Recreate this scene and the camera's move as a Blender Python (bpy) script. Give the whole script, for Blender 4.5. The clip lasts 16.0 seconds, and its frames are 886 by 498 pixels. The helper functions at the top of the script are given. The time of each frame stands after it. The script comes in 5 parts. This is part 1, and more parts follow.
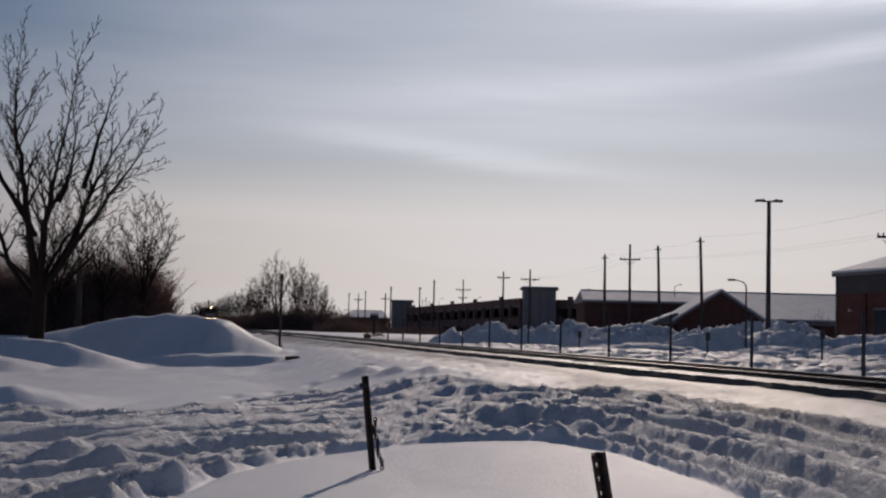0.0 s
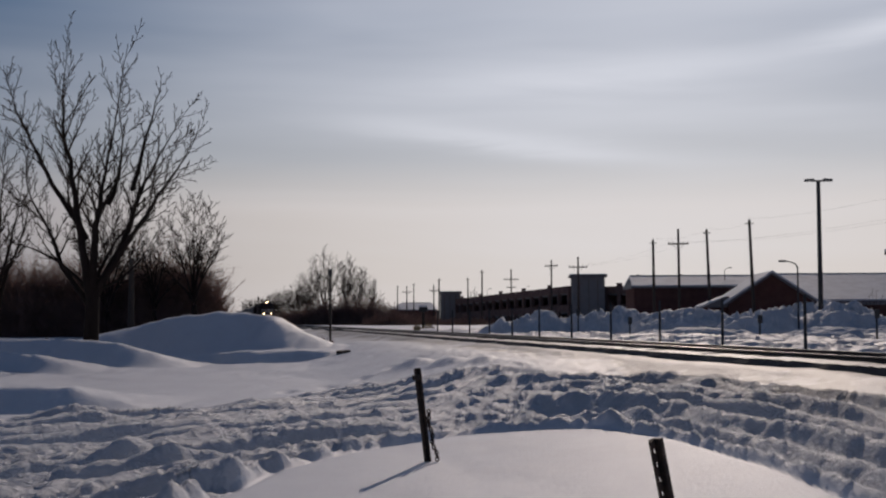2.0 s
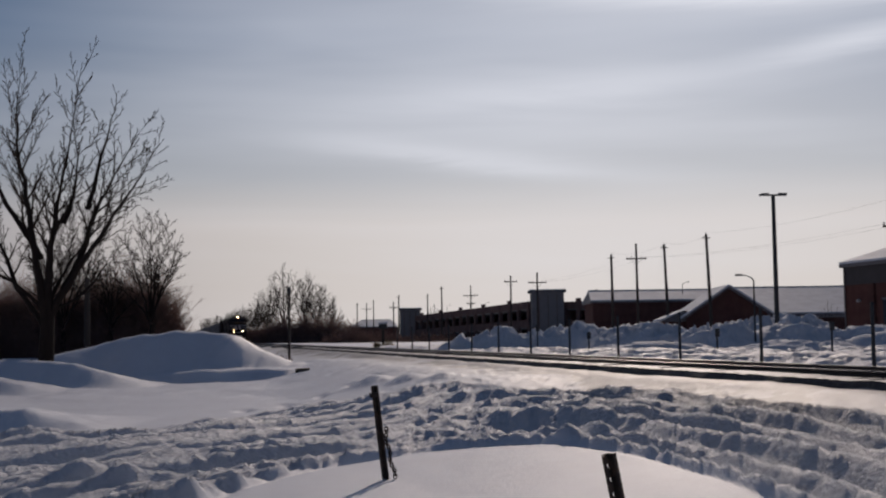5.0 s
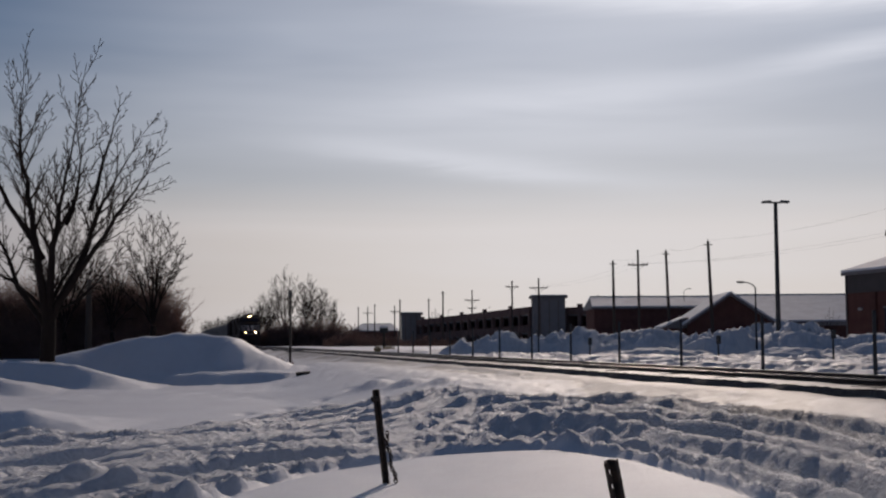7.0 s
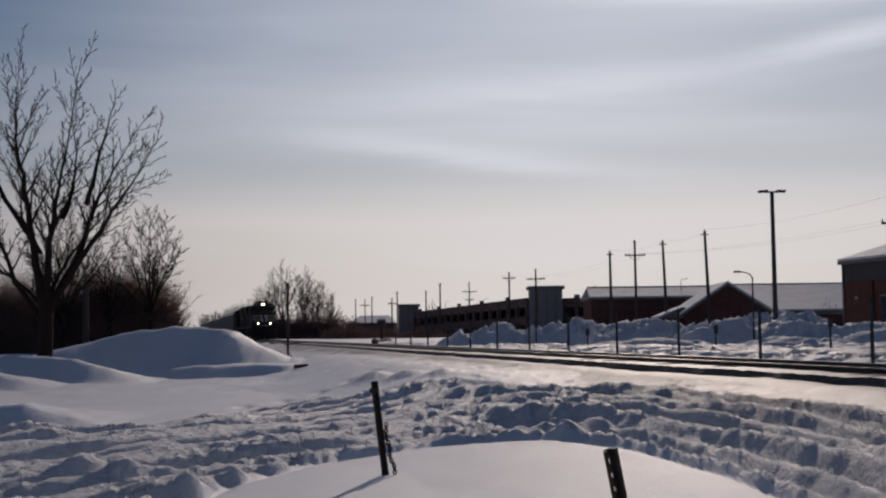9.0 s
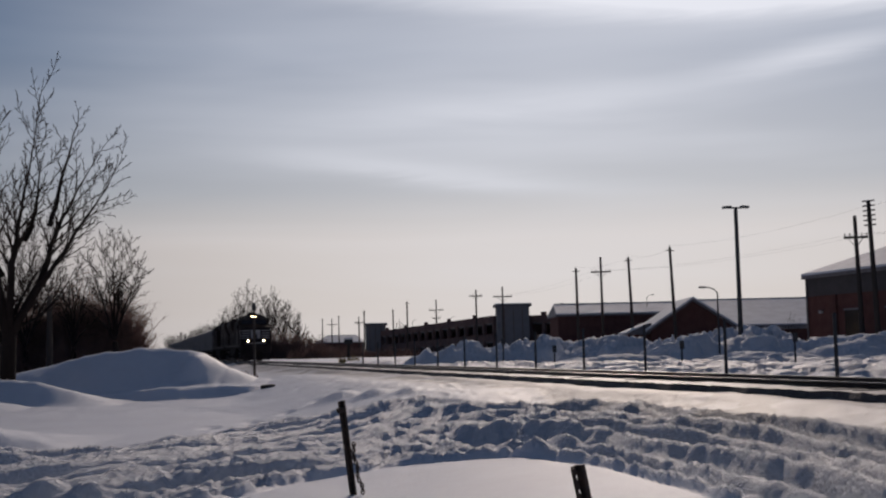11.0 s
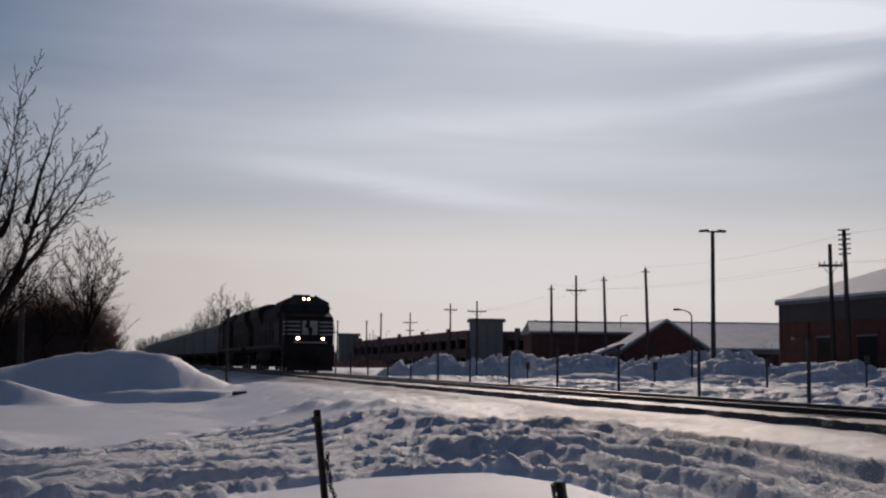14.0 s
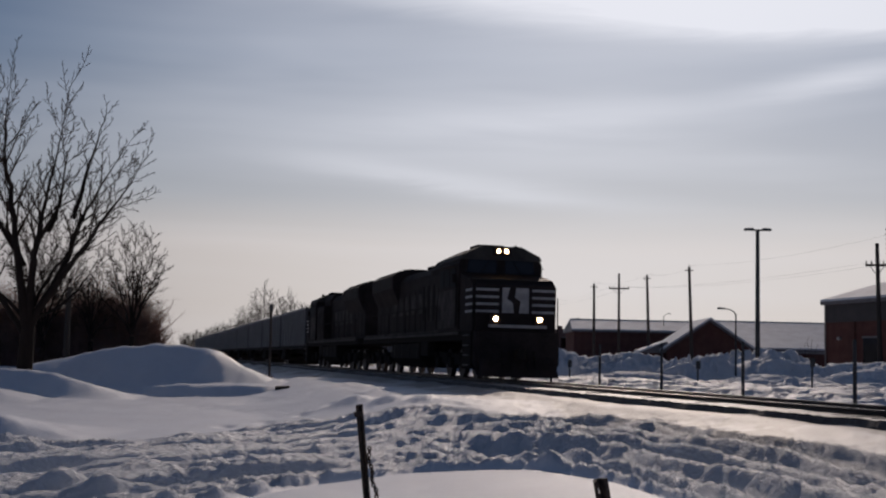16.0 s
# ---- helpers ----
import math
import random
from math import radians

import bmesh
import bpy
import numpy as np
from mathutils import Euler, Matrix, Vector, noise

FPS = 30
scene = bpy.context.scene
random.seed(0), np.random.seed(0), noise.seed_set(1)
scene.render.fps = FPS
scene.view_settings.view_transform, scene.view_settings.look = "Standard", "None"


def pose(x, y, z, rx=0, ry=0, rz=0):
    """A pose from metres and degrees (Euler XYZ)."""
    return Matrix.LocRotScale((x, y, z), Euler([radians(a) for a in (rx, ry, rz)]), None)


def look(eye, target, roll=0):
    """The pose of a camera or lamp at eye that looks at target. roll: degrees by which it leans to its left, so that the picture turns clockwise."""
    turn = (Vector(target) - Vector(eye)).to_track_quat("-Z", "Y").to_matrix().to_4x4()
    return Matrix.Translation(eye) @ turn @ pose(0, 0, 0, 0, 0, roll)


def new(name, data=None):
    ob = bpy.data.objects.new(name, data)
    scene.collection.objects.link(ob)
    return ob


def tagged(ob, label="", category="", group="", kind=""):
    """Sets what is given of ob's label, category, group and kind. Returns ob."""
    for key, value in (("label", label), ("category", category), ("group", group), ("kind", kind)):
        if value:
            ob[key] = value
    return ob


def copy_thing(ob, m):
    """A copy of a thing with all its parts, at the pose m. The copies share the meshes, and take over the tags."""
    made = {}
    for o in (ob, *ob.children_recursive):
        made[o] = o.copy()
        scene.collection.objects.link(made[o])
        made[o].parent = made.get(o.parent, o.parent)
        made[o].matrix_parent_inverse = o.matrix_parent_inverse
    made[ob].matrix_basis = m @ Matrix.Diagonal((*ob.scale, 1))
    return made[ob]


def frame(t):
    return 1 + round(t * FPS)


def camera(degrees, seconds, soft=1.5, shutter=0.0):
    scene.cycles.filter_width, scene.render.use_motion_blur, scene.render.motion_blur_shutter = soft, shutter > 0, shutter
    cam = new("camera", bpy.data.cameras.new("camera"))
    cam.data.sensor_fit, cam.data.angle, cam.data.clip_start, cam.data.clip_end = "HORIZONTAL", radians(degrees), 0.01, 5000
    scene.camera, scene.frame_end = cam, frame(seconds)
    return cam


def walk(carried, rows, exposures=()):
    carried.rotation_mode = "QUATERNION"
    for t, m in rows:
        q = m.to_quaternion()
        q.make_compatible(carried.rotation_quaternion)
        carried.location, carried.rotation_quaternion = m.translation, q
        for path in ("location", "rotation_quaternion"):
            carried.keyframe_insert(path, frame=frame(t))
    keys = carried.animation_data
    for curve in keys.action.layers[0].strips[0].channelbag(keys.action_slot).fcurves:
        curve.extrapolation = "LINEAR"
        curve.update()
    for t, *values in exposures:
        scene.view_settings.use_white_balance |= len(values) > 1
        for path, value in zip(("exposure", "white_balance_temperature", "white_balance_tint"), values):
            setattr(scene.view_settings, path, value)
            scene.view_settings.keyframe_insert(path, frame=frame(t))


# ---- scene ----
# camera: a person stands still and holds it; rows: seconds, x, z, then the three turns
cam = camera(39.68, 16.0, soft=2.2)
PATH = [
    (0.0, 0.016, 1.602, 93.750, -1.443, -0.001),
    (0.5, -0.004, 1.621, 94.588, -3.334, 0.528),
    (1.0, -0.012, 1.605, 93.884, -1.987, 1.750),
    (1.5, 0.014, 1.607, 93.892, 0.820, 1.707),
    (2.0, -0.003, 1.603, 93.298, 0.198, 2.285),
    (2.5, 0.037, 1.602, 94.341, 0.759, 0.661),
    (3.0, 0.036, 1.602, 94.356, 0.589, 0.401),
    (3.5, 0.040, 1.604, 94.045, 0.712, 0.350),
    (6.0, 0.029, 1.607, 94.078, 0.776, 0.452),
    (6.5, 0.027, 1.608, 94.340, 0.389, 0.442),
    (7.0, 0.024, 1.606, 94.263, 0.269, 0.472),
    (7.5, 0.008, 1.611, 94.386, -1.336, 0.596),
    (8.0, 0.019, 1.603, 93.999, 0.803, -0.352),
    (8.5, 0.016, 1.597, 94.540, 0.710, 0.045),
    (9.0, 0.016, 1.599, 93.879, 0.676, 0.351),
    (11.5, 0.022, 1.598, 94.858, 1.236, -1.522),
    (12.0, -0.013, 1.607, 94.973, 0.613, -1.549),
    (12.5, -0.010, 1.596, 95.300, 1.641, -3.496),
    (13.0, -0.007, 1.589, 95.446, 0.809, -3.748),
    (13.5, -0.025, 1.591, 95.366, -0.052, -3.825),
    (14.0, -0.042, 1.593, 95.318, -0.740, -2.463),
    (14.5, -0.045, 1.593, 95.289, -0.403, -1.608),
    (15.0, -0.050, 1.587, 95.191, -0.764, -1.049),
    (15.5, -0.055, 1.595, 95.075, -0.969, -0.530),
    (16.0, -0.048, 1.582, 95.145, -1.273, -0.526),
]
walk(cam, [(t, pose(x, 0, z, rx, ry, rz)) for t, x, z, rx, ry, rz in PATH])

# the railway: heading, distance of its centre line from the camera, height of the rail tops
TURN, OFFSET, RAIL = 13.01, 11.7, 0.95
CT, ST = math.cos(radians(TURN)), math.sin(radians(TURN))


def by_track(a, s, z=0.0):
    """The place a metres beyond the track's centre line and s metres along it."""
    return Vector(((OFFSET + a) * CT - s * ST, (OFFSET + a) * ST + s * CT, z))


# ---- light ----
SUN_AZ, SUN_EL = 9.5, 24.0  # degrees to the right of straight ahead, and above the horizon
sun = new("sun", bpy.data.lights.new("sun", "SUN"))
sun.data.energy, sun.data.angle, sun.data.color = 1.75, radians(0.6), (1.0, 0.83, 0.72)
saz, sel = radians(SUN_AZ), radians(SUN_EL)
sun_way = Vector((math.sin(saz) * math.cos(sel), math.cos(saz) * math.cos(sel), math.sin(sel)))
sun.matrix_world = look(sun_way * 50, (0, 0, 0))


def node(tree, kind, **sets):
    nd = tree.nodes.new(kind)
    for key, value in sets.items():
        if key in nd.inputs:
            nd.inputs[key].default_value = value
    return nd


def make_world():
    world = bpy.data.worlds.new("winter_sky")
    scene.world = world
    world.use_nodes = True
    tr = world.node_tree
    tr.nodes.clear()
    ln = tr.links.new
    out = node(tr, "ShaderNodeOutputWorld")
    bg = node(tr, "ShaderNodeBackground", Strength=1.0)
    ln(bg.outputs[0], out.inputs[0])
    sky = node(tr, "ShaderNodeTexSky")
    sky.sky_type, sky.sun_disc = "NISHITA", False
    sky.sun_elevation, sky.sun_rotation = sel, saz
    sky.air_density, sky.dust_density, sky.ozone_density = 1.0, 0.3, 2.5
    dim = node(tr, "ShaderNodeVectorMath")
    dim.operation = "SCALE"
    dim.inputs["Scale"].default_value = SKY
    cold = node(tr, "ShaderNodeVectorMath")
    cold.operation = "MULTIPLY"
    cold.inputs[1].default_value = (0.95, 1.0, 1.13)
    ln(sky.outputs[0], cold.inputs[0])
    ln(cold.outputs[0], dim.inputs[0])
    co = node(tr, "ShaderNodeTexCoord")
    sep = node(tr, "ShaderNodeSeparateXYZ")
    ln(co.outputs["Generated"], sep.inputs[0])
    # haze low over the horizon
    ramp = node(tr, "ShaderNodeValToRGB")
    el = ramp.color_ramp.elements
    el[0].position, el[0].color = 0.0, (0.9, 0.9, 0.9, 1)
    el[1].position, el[1].color = 0.24, (0.0, 0.0, 0.0, 1)
    mid = el.new(0.09)
    mid.color = (0.82, 0.82, 0.82, 1)
    mid = el.new(0.13)
    mid.color = (0.35, 0.35, 0.35, 1)
    ln(sep.outputs["Z"], ramp.inputs[0])
    haze = node(tr, "ShaderNodeMix")
    haze.data_type = "RGBA"
    ln(ramp.outputs[0], haze.inputs[0])
    ln(dim.outputs[0], haze.inputs[6])
    # the haze is warm and bright on the sun's side, dim and blue on the other
    dot = node(tr, "ShaderNodeVectorMath")
    dot.operation = "DOT_PRODUCT"
    ln(co.outputs["Generated"], dot.inputs[0])
    dot.inputs[1].default_value = sun_way
    side = node(tr, "ShaderNodeMapRange")
    side.inputs["From Min"].default_value, side.inputs["From Max"].default_value = 0.64, 0.975
    side.interpolation_type = "SMOOTHSTEP"
    ln(dot.outputs["Value"], side.inputs[0])
    tint = node(tr, "ShaderNodeMix")
    tint.data_type = "RGBA"
    tint.inputs[6].default_value, tint.inputs[7].default_value = HAZE_BACK, HAZE
    ln(side.outputs[0], tint.inputs[0])
    ln(tint.outputs[2], haze.inputs[7])
    # thin cirrus: long streaks, given by bearing, elevation, half length, half width, slope and weight
    def calc(op, p, q=None):
        nd = node(tr, "ShaderNodeMath")
        nd.operation = op
        for i, v in enumerate((p, q)):
            if v is None:
                continue
            if isinstance(v, (int, float)):
                nd.inputs[i].default_value = v
            else:
                ln(v, nd.inputs[i])
        return nd.outputs[0]

    az = calc("MULTIPLY", calc("ARCTAN2", sep.outputs["X"], sep.outputs["Y"]), 57.29578)
    ele = calc("MULTIPLY", calc("ARCSINE", sep.outputs["Z"]), 57.29578)
    mp = node(tr, "ShaderNodeMapping")
    mp.inputs["Rotation"].default_value = (0, radians(6), 0)
    mp.inputs["Scale"].default_value = (2.2, 1.0, 20.0)
    mp.inputs["Location"].default_value = CLOUD_AT
    ln(co.outputs["Generated"], mp.inputs[0])
    n1 = node(tr, "ShaderNodeTexNoise", Scale=2.2, Detail=6.0, Roughness=0.55, Distortion=0.6)
    ln(mp.outputs[0], n1.inputs[0])
    n2 = node(tr, "ShaderNodeTexNoise", Scale=0.9, Detail=3.0, Roughness=0.5, Distortion=0.3)
    ln(mp.outputs[0], n2.inputs[0])
    wob = calc("MULTIPLY", calc("SUBTRACT", n1.outputs[0], 0.5), 1.1)
    total = None
    for a0, e0, half, wide, slope, weight in STREAKS:
        da = calc("SUBTRACT", az, a0)
        de = calc("ADD", calc("SUBTRACT", calc("SUBTRACT", ele, e0), calc("MULTIPLY", da, slope)), wob)
        u, v = calc("DIVIDE", de, wide), calc("DIVIDE", da, half)
        g = calc("EXPONENT", calc("MULTIPLY", calc("ADD", calc("MULTIPLY", u, u), calc("MULTIPLY", v, v)), -1.0))
        g = calc("MULTIPLY", g, weight)
        total = g if total is None else calc("ADD", total, g)
    rough = calc("MULTIPLY_ADD", n1.outputs[0], 1.4)
    rough.node.inputs[2].default_value = 0.3
    veil = calc("MULTIPLY", calc("MAXIMUM", calc("SUBTRACT", n2.outputs[0], 0.40), 0.0), 0.6)
    cr = node(tr, "ShaderNodeClamp")
    near = node(tr, "ShaderNodeMapRange")
    near.inputs["From Min"].default_value, near.inputs["From Max"].default_value = 0.84, 1.0
    near.inputs["To Max"].default_value = AUREOLE
    ln(dot.outputs["Value"], near.inputs[0])
    ln(calc("ADD", calc("ADD", calc("MULTIPLY", total, rough), veil), near.outputs[0]), cr.inputs[0])
    # the cloud is lit more towards the sun
    lit = node(tr, "ShaderNodeMapRange")
    lit.inputs["From Min"].default_value, lit.inputs["From Max"].default_value = 0.72, 1.0
    lit.inputs["To Min"].default_value, lit.inputs["To Max"].default_value = 0.2, 1.0
    ln(dot.outputs["Value"], lit.inputs[0])
    mul = node(tr, "ShaderNodeMath")
    mul.operation = "MULTIPLY"
    ln(cr.outputs[0], mul.inputs[0])
    ln(lit.outputs[0], mul.inputs[1])
    cloud = node(tr, "ShaderNodeMix")
    cloud.data_type = "RGBA"
    ln(mul.outputs[0], cloud.inputs[0])
    ln(haze.outputs[2], cloud.inputs[6])
    cloud.inputs[7].default_value = CLOUD
    ln(cloud.outputs[2], bg.inputs[0])


SKY, HAZE, CLOUD, CLOUD_AT = 0.0272, (0.715, 0.635, 0.585, 1), (0.82, 0.83, 0.90, 1), (0.3, 0.0, 0.35)
AUREOLE = 0.42  # share of thin bright cloud round the sun
HAZE_BACK = (0.036, 0.049, 0.125, 1)
STREAKS = ((-2.5, 8.7, 4.5, 0.5, -0.10, 0.22), (4.0, 7.9, 4.5, 0.45, -0.10, 0.22), (14.0, 16.0, 15.0, 1.1, -0.07, 0.8), (19.0, 12.9, 4.5, 0.5, 0.12, 0.36), (6.0, 11.4, 9.0, 0.8, 0.02, 0.22), (-4.0, 10.4, 10.0, 1.5, 0.0, 0.14))
make_world()


# ---- materials ----
def material(name, base, rough=0.7, metal=0.0, grain=None, second=None, bump=0.0, bump_scale=30.0, emit=None, stretch=(1, 1, 1), spec=0.5):
    """Base colour varied at two scales by noise, with fine relief."""
    m = bpy.data.materials.new(name)
    m.use_nodes = True
    tr = m.node_tree
    ln = tr.links.new
    bs = tr.nodes["Principled BSDF"]
    bs.inputs["Base Color"].default_value = (*base, 1)
    bs.inputs["Roughness"].default_value = rough
    bs.inputs["Metallic"].default_value = metal
    bs.inputs["Specular IOR Level"].default_value = spec
    if emit:
        bs.inputs["Emission Color"].default_value = (*emit[:3], 1)
        bs.inputs["Emission Strength"].default_value = emit[3]
    co = node(tr, "ShaderNodeTexCoord")
    mp = node(tr, "ShaderNodeMapping")
    mp.inputs["Scale"].default_value = stretch
    ln(co.outputs["Object"], mp.inputs[0])
    if grain:
        big = node(tr, "ShaderNodeTexNoise", Scale=grain, Detail=6.0, Roughness=0.6)
        fine = node(tr, "ShaderNodeTexNoise", Scale=grain * 9, Detail=4.0)
        ln(mp.outputs[0], big.inputs[0])
        ln(mp.outputs[0], fine.inputs[0])
        add = node(tr, "ShaderNodeMath")
        add.operation = "MULTIPLY_ADD"
        add.inputs[1].default_value = 0.4
        ln(fine.outputs[0], add.inputs[0])
        ln(big.outputs[0], add.inputs[2])
        rp = node(tr, "ShaderNodeMapRange")
        rp.inputs["From Min"].default_value, rp.inputs["From Max"].default_value = 0.5, 0.95
        ln(add.outputs[0], rp.inputs[0])
        mx = node(tr, "ShaderNodeMix")
        mx.data_type = "RGBA"
        mx.inputs[6].default_value = (*base, 1)
        mx.inputs[7].default_value = (*(second or [c * 0.6 for c in base]), 1)
        ln(rp.outputs[0], mx.inputs[0])
        ln(mx.outputs[2], bs.inputs["Base Color"])
    if bump:
        bn = node(tr, "ShaderNodeTexNoise", Scale=bump_scale, Detail=5.0, Roughness=0.65)
        ln(mp.outputs[0], bn.inputs[0])
        bp = node(tr, "ShaderNodeBump", Strength=1.0, Distance=bump)
        ln(bn.outputs[0], bp.inputs["Height"])
        ln(bp.outputs[0], bs.inputs["Normal"])
    return m


YELLOW = material("yellow_paint", (0.55, 0.42, 0.06), 0.6, grain=3.0)
SNOW = material("snow", (0.80, 0.82, 0.87), 0.55, grain=0.6, second=(0.75, 0.76, 0.81), bump=0.012, bump_scale=22.0, spec=0.08)
SNOW_FAR = material("old_snow", (0.75, 0.77, 0.81), 0.7, grain=0.8, second=(0.6, 0.61, 0.64), bump=0.05, bump_scale=5.0, spec=0.05)
BARK = material("bark", (0.032, 0.024, 0.021), 0.95, grain=3.0, second=(0.018, 0.014, 0.012), spec=0.1, bump=0.02, bump_scale=12.0, stretch=(1, 1, 0.25))
TWIG = material("twig", (0.035, 0.025, 0.021), 0.95, grain=2.0, spec=0.1)
BRUSH = material("dead_brush", (0.26, 0.165, 0.14), 0.95, grain=0.7, second=(0.14, 0.09, 0.075), spec=0.03)
STRAW = material("dry_grass", (0.42, 0.32, 0.16), 0.9, grain=6.0)
WOOD = material("weathered_wood", (0.06, 0.047, 0.04), 0.9, grain=2.0, bump=0.01, bump_scale=20.0, stretch=(3, 3, 0.2))
STEEL_DARK = material("dark_steel", (0.055, 0.055, 0.058), 0.55, 0.3, grain=5.0)
GALV = material("galvanised_steel", (0.30, 0.30, 0.31), 0.5, 0.7, grain=8.0)
RUST = material("rusty_post_paint", (0.03, 0.025, 0.022), 0.8, 0.1, grain=14.0, second=(0.10, 0.065, 0.045), bump=0.003, bump_scale=60)
CHAIN = material("rusted_chain", (0.10, 0.075, 0.06), 0.6, 0.7, grain=30.0)
RAILSTEEL = material("rail_steel", (0.09, 0.07, 0.06), 0.5, 0.6, grain=4.0)
RAILTOP = material("polished_rail_head", (0.35, 0.34, 0.33), 0.25, 1.0)
TIE = material("creosoted_tie", (0.05, 0.04, 0.035), 0.9, grain=4.0)
BALLAST = material("ballast_stone", (0.16, 0.14, 0.13), 0.95, grain=7.0, second=(0.07, 0.06, 0.055), bump=0.05, bump_scale=16.0)
BRICK = material("red_brick", (0.15, 0.07, 0.06), 0.9, grain=1.2, second=(0.09, 0.042, 0.037), bump=0.01, bump_scale=14.0, spec=0.1)
BRICK_DARK = material("dark_brick", (0.14, 0.068, 0.058), 0.9, grain=1.2, second=(0.085, 0.042, 0.036), bump=0.01, bump_scale=14.0, spec=0.1)
CONCRETE = material("grey_concrete", (0.26, 0.235, 0.225), 0.9, grain=0.8, second=(0.20, 0.19, 0.185), bump=0.01, bump_scale=10.0)
PRECAST = material("brown_precast", (0.22, 0.145, 0.125), 0.9, grain=0.8, second=(0.14, 0.09, 0.08), spec=0.1)
METALTRIM = material("grey_metal_fascia", (0.22, 0.20, 0.20), 0.6, 0.2, grain=2.0)
GLASS_DARK = material("dark_window_glass", (0.012, 0.013, 0.016), 0.12, 0.0, spec=0.4)
BLACK = material("black_engine_paint", (0.026, 0.020, 0.019), 0.7, 0.0, grain=1.4, second=(0.048, 0.038, 0.036), bump=0.002, bump_scale=25, spec=0.04)
GRIME = material("underframe_grime", (0.026, 0.022, 0.02), 0.85, 0.1, grain=3.0, second=(0.034, 0.029, 0.026), spec=0.03)
ROOFDUST = material("dusty_roof_paint", (0.09, 0.08, 0.072), 0.75, grain=1.5, second=(0.035, 0.032, 0.03), spec=0.15)
WHITE = material("white_stripe_paint", (0.46, 0.44, 0.43), 0.6, grain=5.0, second=(0.26, 0.25, 0.24), spec=0.2)
TRAILER = material("trailer_aluminium", (0.12, 0.12, 0.122), 0.75, 0.0, grain=0.9, second=(0.07, 0.07, 0.072), spec=0.1)
LAMP_ON = material("lit_headlight", (1, 0.9, 0.7), 0.3, emit=(1.0, 0.66, 0.33, 40.0))
WINDOW_DUSTY = material("dusty_cab_glass", (0.015, 0.016, 0.018), 0.7, spec=0.1)
DUSTED = material("dusted_black_paint", (0.10, 0.083, 0.08), 0.7, grain=2.2, second=(0.014, 0.011, 0.010), spec=0.04)
HALLBAND = material("brown_metal_band", (0.07, 0.058, 0.056), 0.7, grain=1.0)
LAMP_HEAD = material("lamp_housing", (0.10, 0.10, 0.10), 0.5, 0.4)
PORCELAIN = material("insulator", (0.25, 0.22, 0.2), 0.3)


def ground_snow():
    """The snow of the field: crisp and lumpy where it is trodden, greyed by grit along the railway."""
    m = SNOW.copy()
    m.name = "field_snow"
    tr = m.node_tree
    ln = tr.links.new
    bs = tr.nodes["Principled BSDF"]
    co = node(tr, "ShaderNodeTexCoord")
    trod = node(tr, "ShaderNodeAttribute")
    trod.attribute_name = "trodden"
    n1 = node(tr, "ShaderNodeTexNoise", Scale=7.0, Detail=8.0, Roughness=0.68, Distortion=0.4)
    ln(co.outputs["Object"], n1.inputs[0])
    bp = node(tr, "ShaderNodeBump", Distance=0.085)
    ln(trod.outputs["Fac"], bp.inputs["Strength"])
    ln(n1.outputs[0], bp.inputs["Height"])
    old = bs.inputs["Normal"].links[0].from_socket
    ln(old, bp.inputs["Normal"])
    ln(bp.outputs[0], bs.inputs["Normal"])
    dirt = node(tr, "ShaderNodeAttribute")
    dirt.attribute_name = "grit"
    mx = node(tr, "ShaderNodeMix")
    mx.data_type = "RGBA"
    mx.inputs[7].default_value = (0.34, 0.32, 0.31, 1)
    ln(bs.inputs["Base Color"].links[0].from_socket, mx.inputs[6])
    ln(dirt.outputs["Fac"], mx.inputs[0])
    ln(mx.outputs[2], bs.inputs["Base Color"])
    return m


GROUND_SNOW = ground_snow()


# ---- mesh helpers ----
def part(name, bm, mat, parent=None, label="", smooth=False):
    """Links a bmesh as one object, under a thing where one is given."""
    me = bpy.data.meshes.new(name)
    if smooth:
        for fc in bm.faces:
            fc.smooth = True
    bm.to_mesh(me)
    bm.free()
    me.materials.append(mat)
    ob = new(name, me)
    if parent:
        ob.parent = parent
    if label:
        ob["label"] = label
    return ob


def thing(name, m, label, category, group="", kind=""):
    ob = new(name)
    ob.matrix_world = m
    return tagged(ob, label, category, group, kind)


def bm_box(bm, x0, x1, y0, y1, z0, z1, bevel=0.0):
    r = bmesh.ops.create_cube(bm, size=1.0, matrix=Matrix.LocRotScale(((x0 + x1) / 2, (y0 + y1) / 2, (z0 + z1) / 2), None, (abs(x1 - x0), abs(y1 - y0), abs(z1 - z0))))
    if bevel:
        ed = list({e for v in r["verts"] for e in v.link_edges})
        bmesh.ops.bevel(bm, geom=ed, offset=bevel, segments=2, affect="EDGES", profile=0.6)
    return bm


def box(x0, x1, y0, y1, z0, z1, bevel=0.0):
    return bm_box(bmesh.new(), x0, x1, y0, y1, z0, z1, bevel)


def bm_prism(bm, outline, axis, a, b):
    """A closed outline of (u, v) pushed along an axis from a to b."""
    def at(u, v, w):
        return {"x": (w, u, v), "y": (u, w, v), "z": (u, v, w)}[axis]
    lo = [bm.verts.new(at(u, v, a)) for u, v in outline]
    hi = [bm.verts.new(at(u, v, b)) for u, v in outline]
    k = len(outline)
    for i in range(k):
        j = (i + 1) % k
        bm.faces.new((lo[i], lo[j], hi[j], hi[i]))
    bm.faces.new(lo[::-1])
    bm.faces.new(hi)
    bmesh.ops.recalc_face_normals(bm, faces=bm.faces)
    return bm


